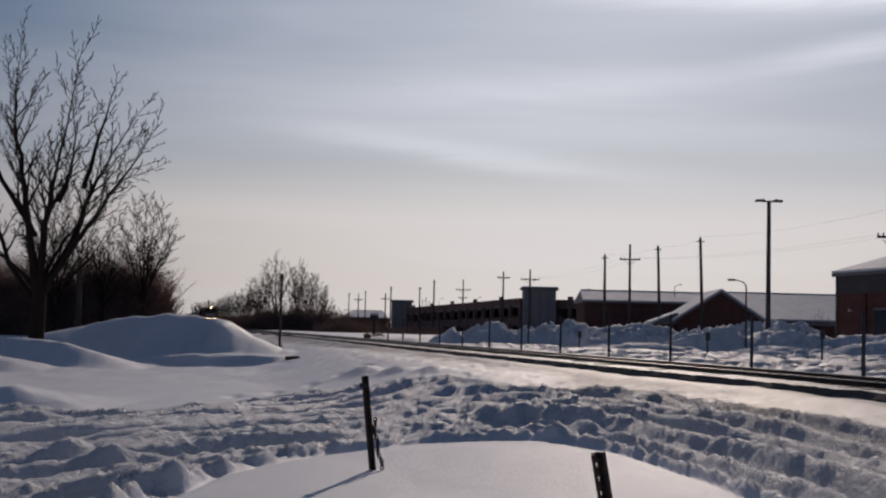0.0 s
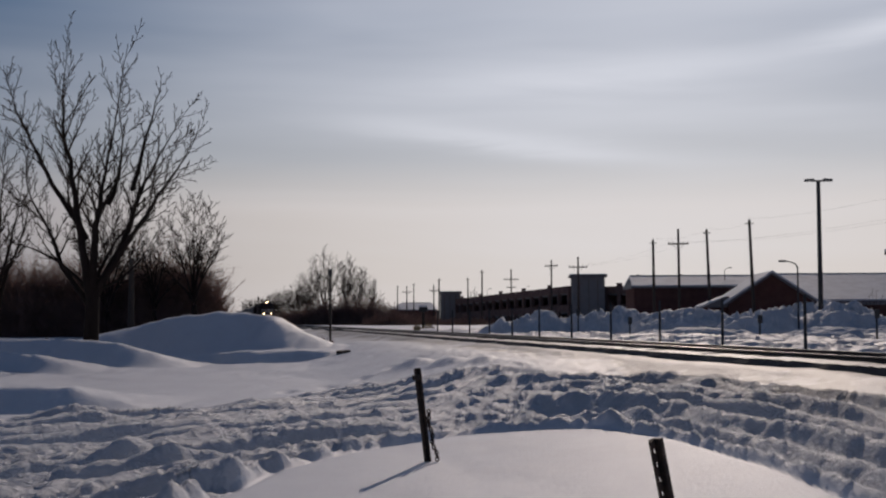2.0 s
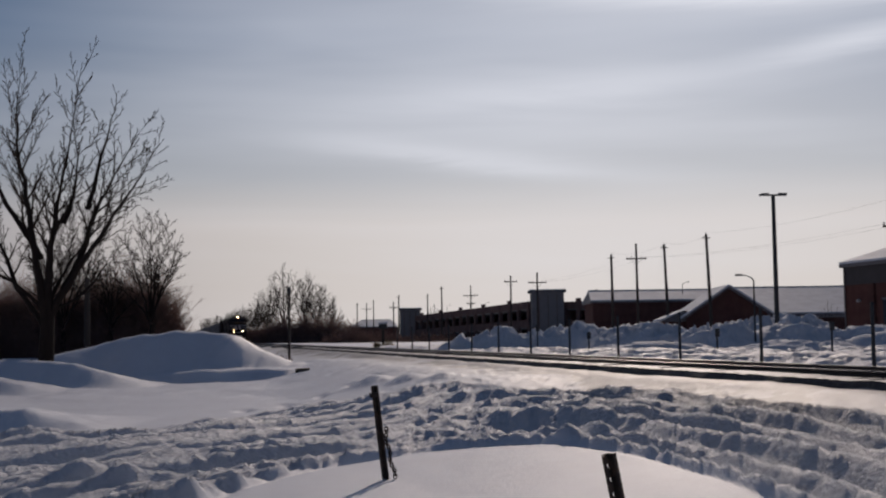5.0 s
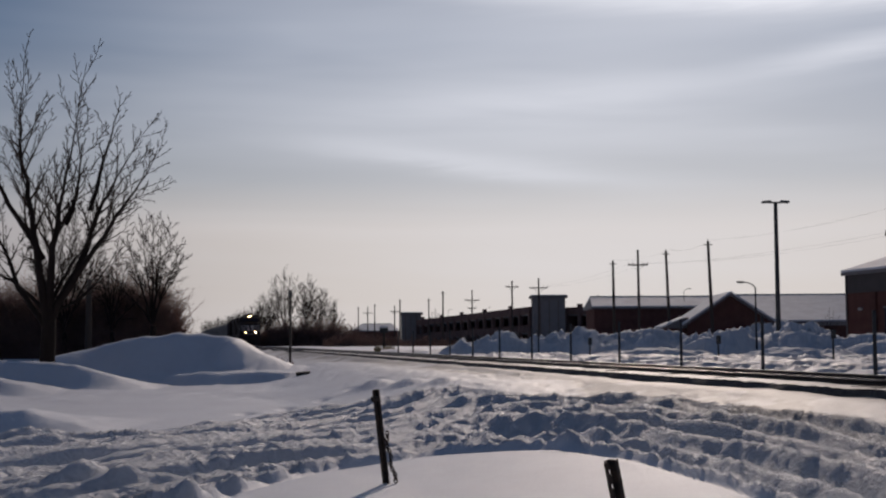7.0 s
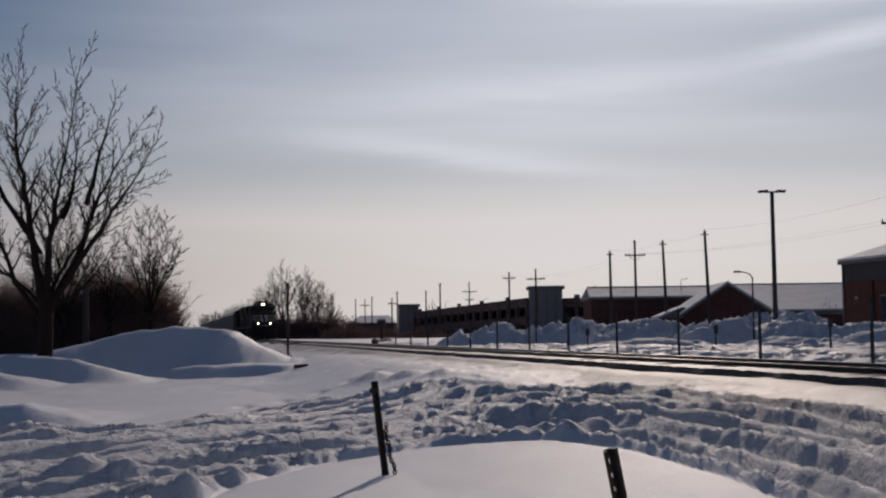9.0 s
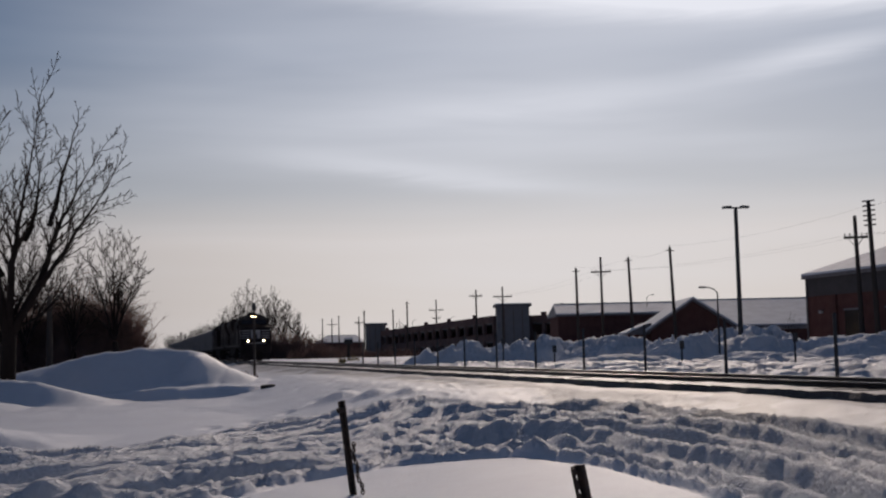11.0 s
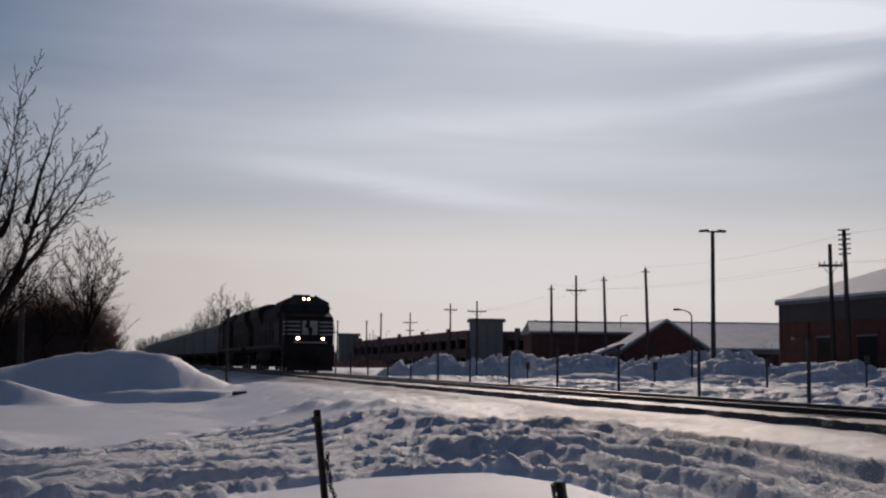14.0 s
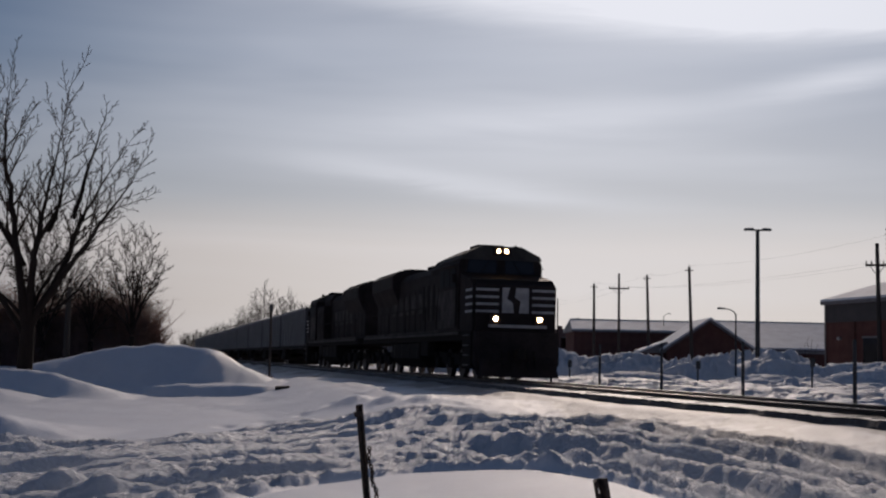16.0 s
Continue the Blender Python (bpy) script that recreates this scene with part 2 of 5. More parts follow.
def prism(outline, axis, a, b):
    return bm_prism(bmesh.new(), outline, axis, a, b)


def bm_rod(bm, p, q, r0, r1=None, seg=8):
    p, q = Vector(p), Vector(q)
    r1 = r0 if r1 is None else r1
    w = (q - p)
    m = Matrix.Translation((p + q) / 2) @ w.to_track_quat("Z", "Y").to_matrix().to_4x4()
    bmesh.ops.create_cone(bm, cap_ends=True, segments=seg, radius1=r0, radius2=r1, depth=w.length, matrix=m)
    return bm


def rod(p, q, r0, r1=None, seg=8):
    return bm_rod(bmesh.new(), p, q, r0, r1, seg)


class Tubes:
    """Many tapered tubes in one mesh, quickly."""
    def __init__(self):
        self.v, self.f = [], []

    def tube(self, pts, radii, seg=5):
        base = len(self.v)
        side = None
        for i, p in enumerate(pts):
            w = (pts[min(i + 1, len(pts) - 1)] - pts[max(i - 1, 0)]).normalized()
            if side is None:
                side = w.orthogonal().normalized()
            side = (side - w * side.dot(w)).normalized()
            up = w.cross(side)
            for k in range(seg):
                an = 2 * math.pi * k / seg
                self.v.append(p + (side * math.cos(an) + up * math.sin(an)) * radii[i])
        for i in range(len(pts) - 1):
            for k in range(seg):
                a, b = base + i * seg + k, base + i * seg + (k + 1) % seg
                self.f.append((a, b, b + seg, a + seg))

    def object(self, name, mat, parent=None, kind=""):
        me = bpy.data.meshes.new(name)
        me.from_pydata(self.v, [], self.f)
        me.polygons.foreach_set("use_smooth", [True] * len(me.polygons))
        me.materials.append(mat)
        ob = new(name, me)
        if parent:
            ob.parent = parent
        return ob


# ---- ground: one sheet of snow from the feet to the horizon ----
_rs = np.random.RandomState(11)
_tab = _rs.rand(256, 256)


def vnoise(x, y):
    """Smooth value noise in 0..1 on arrays."""
    xi, yi = np.floor(x).astype(int), np.floor(y).astype(int)
    fx, fy = x - xi, y - yi
    fx, fy = fx * fx * fx * (fx * (fx * 6 - 15) + 10), fy * fy * fy * (fy * (fy * 6 - 15) + 10)
    a, b = _tab[xi % 256, yi % 256], _tab[(xi + 1) % 256, yi % 256]
    c, d = _tab[xi % 256, (yi + 1) % 256], _tab[(xi + 1) % 256, (yi + 1) % 256]
    return (a * (1 - fx) + b * fx) * (1 - fy) + (c * (1 - fx) + d * fx) * fy


def fbm(x, y, octaves=4, gain=0.5):
    tot, amp, norm = 0, 1.0, 0
    for k in range(octaves):
        tot, norm = tot + amp * vnoise(x * 2 ** k + 17.3 * k, y * 2 ** k + 9.1 * k), norm + amp
        amp *= gain
    return tot / norm


def sstep(a, b, x):
    t = np.clip((x - a) / (b - a), 0, 1)
    return t * t * (3 - 2 * t)


def bump_at(x, y, cx, cy, rx, ry, turn=0.0):
    c, s = math.cos(radians(turn)), math.sin(radians(turn))
    u, v = ((x - cx) * c + (y - cy) * s) / rx, (-(x - cx) * s + (y - cy) * c) / ry
    return np.exp(-(u * u + v * v))


def ground_height(x, y, masks=False):
    """Height of the snow; with masks, also how trodden and how gritty it is."""
    a = x * CT + y * ST - OFFSET
    s = -x * ST + y * CT
    # the field rises from the lane towards the railway bed and behind the drifts
    near = sstep(47, 62, y) * 0.72 * (1 - sstep(-7.5, -4.0, a))
    rise = (a + 8.7) / 6.6
    slope = np.minimum(0.39 * (rise + np.sqrt(rise * rise + 0.05)) - 0.06, 0.75)
    shelf = sstep(18, 27, s) * (1 - sstep(52, 66, s))
    slope = np.maximum(slope, 0.70 * sstep(-9.2, -4.6, a) * shelf)
    slope = np.where(a > 0, 0.76, slope)
    z = np.maximum(near, slope) + 0.05 * (fbm(x * 0.35, y * 0.35, 3) - 0.5)
    # railway bed with a sharp near edge, lower again behind
    edge = -1.95 + 0.04 * (fbm(s * 0.7, s * 0.13, 3) - 0.5)
    bed = sstep(edge - 0.16, edge + 0.04, a)
    top = RAIL - 0.09 + 0.03 * (fbm(x * 1.7, y * 1.7, 3) - 0.5)
    top = np.where(a > 1.6, top - 0.1 * sstep(1.6, 2.4, a) + 0.08 * (fbm(x * 1.3, y * 1.3, 3) - 0.5), top)
    z = z * (1 - bed) + top * bed
    wild = (1 - bed)
    z = z + 0.07 * np.exp(-((a + 2.5) / 0.42) ** 2) * wild * (0.5 + fbm(s * 0.25, a * 0.5, 3))
    # trodden and ploughed snow behind the fence
    lot = sstep(3.2, 4.6, a) * (1 - sstep(16, 22, a)) * sstep(14, 22, s) * (1 - sstep(95, 110, s))
    z = z + lot * (0.30 * (fbm(x * 0.9 + 5, y * 0.75, 5, 0.6) - 0.5) + 0.22 * (sstep(0.5, 0.62, fbm(x * 1.4 + 9, y * 1.0, 4)) - 0.35))
    # drifted mound: a long crest with a steep face, a low ridge before it, and a drift beside it
    wav = 0.5 * (fbm(x * 0.5, y * 0.25, 3) - 0.5)

    def drift(xs, zs, crest, foot, back, yy):
        top = np.interp(x, xs, zs)
        rise = np.clip((yy - foot) / (crest - foot), 0, 1)
        rise = 0.75 * rise + 0.25 * rise * rise * (3 - 2 * rise)
        fall = np.clip((back - yy) / (back - crest), 0, 1)
        prof = np.where(yy < crest, rise, fall * fall * (3 - 2 * fall))
        return top, prof

    top, prof = drift((-21, -17.5, -16.3, -14.2, -12.6, -11.2, -9.2, -8.5, -7.7, -6.5, -5.2, -3.6), (0.2, 0.6, 1.0, 1.52, 1.82, 1.92, 1.86, 1.58, 1.05, 0.5, 0.25, 0.0), 50.0, 46.9, 56.0, y + wav * 1.6)
    z = np.maximum(z, z * 0.3 + prof * top * (0.96 + 0.08 * fbm(x * 0.9, y * 0.7, 3)) * wild)
    z = z + wild * (0.34 * bump_at(x, y, -8.9, 48.9, 0.42, 1.0, -18) - 0.16 * bump_at(x, y, -9.8, 48.6, 0.6, 0.9, -18))
    # a flat ledge before the mound, with a scalloped steep lip
    lip = 46.2 + 0.7 * np.sin(x * 0.95 + 0.6) + 0.35 * np.sin(x * 2.3 + 1.0) + 1.6 * (fbm(x * 0.45 + 7, y * 0.1, 3) - 0.5)
    ledge = np.interp(x, (-14.0, -12.0, -9.5, -7.6, -5.4, -4.2, -2.6), (0.0, 0.22, 0.42, 0.46, 0.44, 0.34, 0.0))
    z = np.maximum(z, ledge * sstep(lip - 0.75, lip + 0.15, y) * (1 - sstep(50, 56, y)) * wild)
    # the drift beside it: steep upper face, a lower hump at its foot
    top, prof = drift((-30, -22, -18, -15.0, -13.0, -11.6, -10.3), (0.7, 0.9, 1.0, 0.95, 0.84, 0.45, 0.0), 42.4, 40.7, 48.0, y + wav * 2.0)
    z = np.maximum(z, prof * top * wild)
    top, prof = drift((-30, -16, -14.4, -13.3, -12.4), (0.62, 0.6, 0.48, 0.25, 0.0), 38.6, 37.7, 43.0, y + wav * 3.0 + 0.3 * (x + 14))
    z = np.maximum(z, prof * top * wild)
    # ploughed hump at the lane's edge
    top, prof = drift((-14, -9.0, -7.6, -6.8, -6.0), (0.55, 0.46, 0.40, 0.22, 0.0), 21.8, 20.9, 27.0, y + wav * 1.5)
    z = np.maximum(z, prof * top * wild * (0.75 + 0.5 * fbm(x * 1.6, y * 1.1, 4)))
    drifts = sstep(31, 35, y) * (1 - sstep(56, 62, y)) * (1 - sstep(-6, -4, x)) * wild
    z = z + drifts * (0.16 * (fbm(x * 0.55 + 3, y * 0.4, 4) - 0.5) + 0.035 * (fbm(x * 2.4, y * 1.2, 4) - 0.5))
    # wheel ruts that swing round the untouched patch in a wide turn
    px, py = (x - 0.1) / 2.75, (y - 8.6) / 8.6
    rho = np.hypot(px, py)
    theta = np.arctan2(px, np.where(np.abs(py) < 1e-6, 1e-6, py))
    rho = rho + 0.12 * (fbm(x * 0.33 + 5, y * 0.22, 3) - 0.5)
    west = 1 - sstep(-3.5, 2.0, x)
    limit = 1.93 + 0.55 * west + 0.5 * (1 - sstep(-8.0, -4.5, x)) + 0.12 * (fbm(x * 0.8, y * 0.5, 3) - 0.5)
    churn = sstep(1.0, 1.04, rho) * (1 - sstep(limit - 0.06, limit + 0.05, rho)) * sstep(3.5, 6.5, y)
    wave = np.zeros_like(x)
    for r0, w, d in ((1.03, 0.03, 0.08), (1.10, 0.04, -0.14), (1.17, 0.03, 0.11), (1.27, 0.05, -0.16), (1.37, 0.035, 0.13), (1.46, 0.035, -0.12), (1.53, 0.03, 0.10), (1.61, 0.04, -0.15), (1.70, 0.03, 0.10), (1.79, 0.045, -0.14), (1.88, 0.03, 0.11), (1.97, 0.05, -0.14), (2.07, 0.04, 0.12), (2.18, 0.05, -0.12), (2.28, 0.04, 0.11), (2.40, 0.05, -0.11)):
        vary = 0.45 + 1.1 * fbm(theta * (3.0 - 1.3 * west) + 31 * r0, rho * 2.0 + r0 * 7, 3)
        wave += d * vary * np.exp(-((rho - r0 - 0.06 * (fbm(theta * 2.2 + 13 * r0, rho * 0 + r0, 2) - 0.5)) / w) ** 2)
    streak = 0.5 - np.abs(fbm(theta * (4.0 - 2.4 * west), rho * 11.0, 5, 0.5) - 0.5) * 3.0 + 0.8 * (fbm(theta * (11.0 - 7.0 * west), rho * 24.0, 4, 0.55) - 0.5)
    crumbs = fbm(x * 6.0, y * 4.2, 5, 0.68) - 0.5
    cl = fbm(x * 2.3 + 40, y * 1.5, 5, 0.55)
    heart = np.clip(0.08 + 1.0 * bump_at(x, y, 1.0, 19.5, 2.8, 3.6) , 0, 1.2)
    # on the west side the ruts run slantwise in long furrows
    al, ac = x * 0.56 + y * 0.828, x * 0.828 - y * 0.56
    ac = ac + 0.6 * (fbm(al * 0.14, ac * 0.3, 3) - 0.5) + 0.10 * (fbm(al * 0.6 + 5, ac * 0.6, 2) - 0.5)
    # each furrow climbs gently and breaks off in a steep edge
    ph = np.mod(ac * 1.25 + 1.3 * fbm(al * 0.10 + 8, ac * 0.25, 2), 1.0)
    saw = np.where(ph < 0.72, ph / 0.72, (1 - ph) / 0.28)
    ph2 = np.mod(ac * 2.9 + 1.1 * fbm(al * 0.16 + 2, ac * 0.4 + 6, 2), 1.0)
    saw2 = np.where(ph2 < 0.65, ph2 / 0.65, (1 - ph2) / 0.35)
    furrow = 0.27 * (saw * saw * (3 - 2 * saw) - 0.5) * sstep(0.30, 0.58, fbm(al * 0.22 + 4, ac * 0.8, 3))
    furrow = furrow + 0.15 * (saw2 - 0.5) * sstep(0.36, 0.62, fbm(al * 0.30 + 14, ac * 1.2 + 3, 3)) + 0.11 * (fbm(al * 0.55, ac * 4.5, 4, 0.58) - 0.5)
    crumbly = sstep(0.48, 0.62, fbm(x * 0.55 + 3, y * 0.3 + 11, 3))
    ruts = west * furrow + (1.0 - west) * (0.82 * wave + 0.05 * streak)
    rubble = heart * (0.09 * (sstep(0.42, 0.62, cl) - 0.4) + 0.10 * (fbm(x * 5.2, y * 3.6, 4, 0.6) - 0.5))
    proud = sstep(-0.03, 0.06, wave) * (1 - west) + west
    z = z + churn * wild * (ruts + (0.03 + (0.05 + 0.08 * crumbly) * proud) * crumbs + rubble)
    # the wheel-pressed lip where the lane meets the untouched snow
    z = z + wild * sstep(4, 7, y) * ((0.075 + 0.14 * crumbs) * np.exp(-((rho - 1.05) / 0.028) ** 2) - 0.05 * np.exp(-((rho - 1.0) / 0.02) ** 2)) * (0.3 + 1.2 * fbm(theta * 4, rho * 2, 3))
    # a line of old footprints past the lane's outer edge
    for k in range(5):
        fx, fy = -4.6 + 0.62 * k + 0.1 * math.sin(7.0 * k), 27.5 + 1.75 * k
        z = z - 0.08 * bump_at(x, y, fx, fy, 0.17, 0.42) * wild + 0.03 * bump_at(x, y, fx, fy + 0.7, 0.22, 0.25) * wild
    # wind ripples on the open snow
    z = z + wild * (1 - churn) * 0.012 * (fbm(x * 2.2, y * 1.1, 3) - 0.5)
    # scattered prints and crusts on the open strip before the railway
    strip = sstep(-7.5, -6.0, a) * (1 - sstep(-3.2, -2.4, a)) * sstep(12, 16, y) * wild * (1 - churn)
    z = z + strip * (0.05 * (fbm(x * 1.5 + 8, y * 0.8, 4, 0.6) - 0.5) - 0.02 * sstep(0.62, 0.72, fbm(x * 2.6, y * 1.4 + 50, 3)))
    # single clods
    for cx, cy, r, hgt in ((3.35, 20.0, 0.32, 0.16), (-4.1, 13.9, 0.30, 0.2), (-3.6, 13.6, 0.22, 0.13), (1.75, 16.3, 0.3, 0.17), (-2.0, 31.5, 0.5, 0.22), (-1.1, 30.0, 0.45, 0.16), (-0.2, 28.5, 0.4, 0.14), (-6.6, 19.0, 0.6, 0.22), (-7.6, 17.5, 0.5, 0.2)):
        z = z + hgt * bump_at(x, y, cx, cy, r, r * 1.3) * wild
    far = sstep(120, 400, np.hypot(x, y))
    z = z * (1 - far) + 0.8 * far
    if not masks:
        return z
    grit = np.exp(-((a + 1.4) / 2.8) ** 2) * (0.42 + 1.1 * fbm(x * 0.9 + 70, y * 0.5, 4)) + 0.9 * np.exp(-((a + 2.9) / 0.8) ** 2) * sstep(0.40, 0.62, fbm(x * 1.3 + 20, y * 0.8, 4)) + 0.45 * lot * fbm(x * 0.7, y * 0.7 + 30, 4)
    return z, np.clip(churn * wild + 0.7 * lot, 0, 1), np.clip(grit, 0, 1)


def build_ground():
    fine_x = np.concatenate([np.arange(-26, -8, 0.11), np.arange(-8, 7.2, 0.042), np.arange(7.2, 26, 0.16)])
    far_x = 26 * 1.16 ** np.arange(1, 34)
    xs = np.concatenate([-far_x[::-1], fine_x, far_x])
    ys = [6.0]
    while ys[-1] < 95:
        ys.append(ys[-1] + max(0.05, 0.0046 * ys[-1] if ys[-1] < 58 else 0.4))
    up = ys[-1] * 1.13 ** np.arange(1, 31)
    down = 6.0 - 0.6 * 1.35 ** np.arange(0, 27)
    ys = np.concatenate([down[::-1], ys, up])
    X, Y = np.meshgrid(xs, ys)
    Z, trodden, grit = ground_height(X, Y, True)
    nx, ny = len(xs), len(ys)
    me = bpy.data.meshes.new("ground")
    co = np.stack([X, Y, Z], -1).reshape(-1, 3)
    i = np.arange(nx * ny).reshape(ny, nx)
    quads = np.stack([i[:-1, :-1], i[:-1, 1:], i[1:, 1:], i[1:, :-1]], -1).reshape(-1, 4)
    me.vertices.add(len(co))
    me.vertices.foreach_set("co", co.ravel())
    me.loops.add(quads.size)
    me.loops.foreach_set("vertex_index", quads.ravel())
    me.polygons.add(len(quads))
    me.polygons.foreach_set("loop_start", np.arange(0, quads.size, 4))
    me.polygons.foreach_set("use_smooth", np.ones(len(quads), dtype=bool))
    me.update(calc_edges=True)
    for key, values in (("trodden", trodden), ("grit", grit)):
        me.attributes.new(key, "FLOAT", "POINT").data.foreach_set("value", values.astype(np.float32).ravel())
    me.materials.append(GROUND_SNOW)
    return tagged(new("ground", me), "snow-covered ground with rutted lane, drifts and open field", "snowy ground", kind="structure")


build_ground()


def level(x, y):
    return float(ground_height(np.array([float(x)]), np.array([float(y)]))[0])


# ---- the railway ----
def build_track():
    m = pose(0, 0, 0, 0, 0, TURN)
    track = thing("railway_track", m, "snow-filled railway track with dark rails on a raised bed", "railway track", kind="structure")
    for side in (-0.7175, 0.7175):
        x = OFFSET + side
        prof = [(x - 0.07, RAIL - 0.17), (x + 0.07, RAIL - 0.17), (x + 0.012, RAIL - 0.13), (x + 0.012, RAIL - 0.045), (x + 0.036, RAIL - 0.03), (x + 0.036, RAIL), (x - 0.036, RAIL), (x - 0.036, RAIL - 0.03), (x - 0.012, RAIL - 0.045), (x - 0.012, RAIL - 0.13)]
        r = part("rail", prism(prof, "y", -60, 520), RAILSTEEL, track)
        part("rail_head", box(x - 0.034, x + 0.034, -60, 520, RAIL - 0.001, RAIL + 0.004), RAILTOP, r, "polished running surface")
    bm = bmesh.new()
    rnd = random.Random(4)
    for k in range(300):
        s = 8 + k * 0.55
        if rnd.random() < 0.75:
            bm_box(bm, OFFSET - 1.3 + rnd.uniform(-0.04, 0.04), OFFSET + 1.3, s - 0.11, s + 0.11, RAIL - 0.32, RAIL - 0.105 + rnd.uniform(-0.02, 0.025))
    part("tie_ends", bm, TIE, track)["kind"] = "stuff"
    # dark ballast showing along the near edge of the bed
    nv, nf = [], []
    ns = 900
    for k in range(ns):
        s = 6 + 0.16 * k if k < 600 else 102 + 1.2 * (k - 600)
        w = 0.012 * math.sin(s * 1.7) + 0.012 * math.sin(s * 4.1)
        for a, z in ((-1.93 + w, RAIL - 0.085), (-1.99 + w, RAIL - 0.07), (-2.06 + w, RAIL - 0.16), (-2.10 + w, RAIL - 0.26), (-2.16 + w, RAIL - 0.42)):
            nv.append((OFFSET + a, s, z + rnd.uniform(-0.012, 0.012)))
        if k:
            b = 5 * k
            nf += [(b + j, b + j + 1, b + j - 4, b + j - 5) for j in range(4)]
    me = bpy.data.meshes.new("ballast_edge")
    me.from_pydata(nv, [], nf)
    me.materials.append(BALLAST)
    ob = new("ballast_edge", me)
    ob.parent = track


build_track()


# ---- fence beyond the track ----
def build_fence():
    fence = thing("fence", pose(0, 0, 0, 0, 0, TURN), "row of thin dark steel fence posts beyond the track", "fence")
    for k in range(13):
        s = 18.4 + 5.05 * k
        x, z0 = OFFSET + 2.9, RAIL - 0.3
        bm = rod((x, s, z0), (x, s, z0 + 1.5), 0.045, 0.04, 8)
        bm_rod(bm, (x, s, z0 + 1.5), (x, s, z0 + 1.56), 0.05, 0.02, 8)
        part("post", bm, STEEL_DARK, fence)


build_fence()


# ---- ploughed snow banks before the car park ----
def snow_pile(x, y, rx, ry, hgt, seed, turn=0.0, label="tall bank of ploughed blocky snow"):
    rs = np.random.RandomState(seed)
    n, mny = 90, 50
    u = np.linspace(-1, 1, n)
    v = np.linspace(-1, 1, mny)
    U, V = np.meshgrid(u, v)
    X, Y = U * rx, V * ry
    ox, oy = rs.rand(2) * 90
    R = np.hypot(U, V)
    shape = np.clip(1 - R ** 2.2, 0, 1) ** 0.75
    shape *= 0.55 + 0.75 * fbm(X * 0.28 + ox, Y * 0.3 + oy, 3)
    crags = np.abs(fbm(X * 0.75 + ox, Y * 0.8 + oy, 5, 0.55) - 0.5) * 2
    cells = sstep(0.42, 0.6, fbm(X * 1.3 + oy, Y * 1.3 + ox, 4, 0.5))
    Z = 0.68 * hgt * shape * (0.72 + 0.30 * cells + 0.55 * (0.35 - crags)) - 0.12
    me = bpy.data.meshes.new("snow_bank")
    i = np.arange(n * mny).reshape(mny, n)
    quads = np.stack([i[:-1, :-1], i[:-1, 1:], i[1:, 1:], i[1:, :-1]], -1).reshape(-1, 4)
    me.from_pydata(np.stack([X, Y, Z], -1).reshape(-1, 3).tolist(), [], quads.tolist())
    me.polygons.foreach_set("use_smooth", [True] * len(me.polygons))
    me.materials.append(SNOW_FAR)
    ob = new("snow_bank", me)
    ob.matrix_world = pose(x, y, level(x, y), 0, 0, turn)
    return tagged(ob, label, "snow bank", "snow banks along the car park")


for spec in ((3.2, 73, 4.2, 3.2, 2.3, 1, 0), (7.0, 71, 3.2, 3.0, 2.2, 2, 20), (10.6, 66, 3.4, 3.2, 2.1, 3, 0), (13.6, 62, 2.6, 2.6, 1.75, 4, 0), (17.4, 62.5, 3.6, 4.0, 2.0, 5, 0), (18.6, 72.5, 5.4, 4.0, 2.9, 12, 0),
             (21.2, 60, 4.0, 3.5, 1.65, 6, 0), (25.5, 60, 4.5, 3.5, 1.25, 7, 0), (32, 58, 5.5, 3.4, 0.95, 8, 0), (40, 56, 6.5, 3.4, 0.9, 9, 0), (15.4, 54.5, 3.0, 1.8, 0.8, 10, 0), (20.5, 51.5, 4.0, 1.6, 0.7, 11, 0), (27, 50, 5.0, 1.8, 0.75, 13, 0), (9.5, 59.0, 3.2, 1.6, 0.7, 14, 0)):
    snow_pile(*spec)


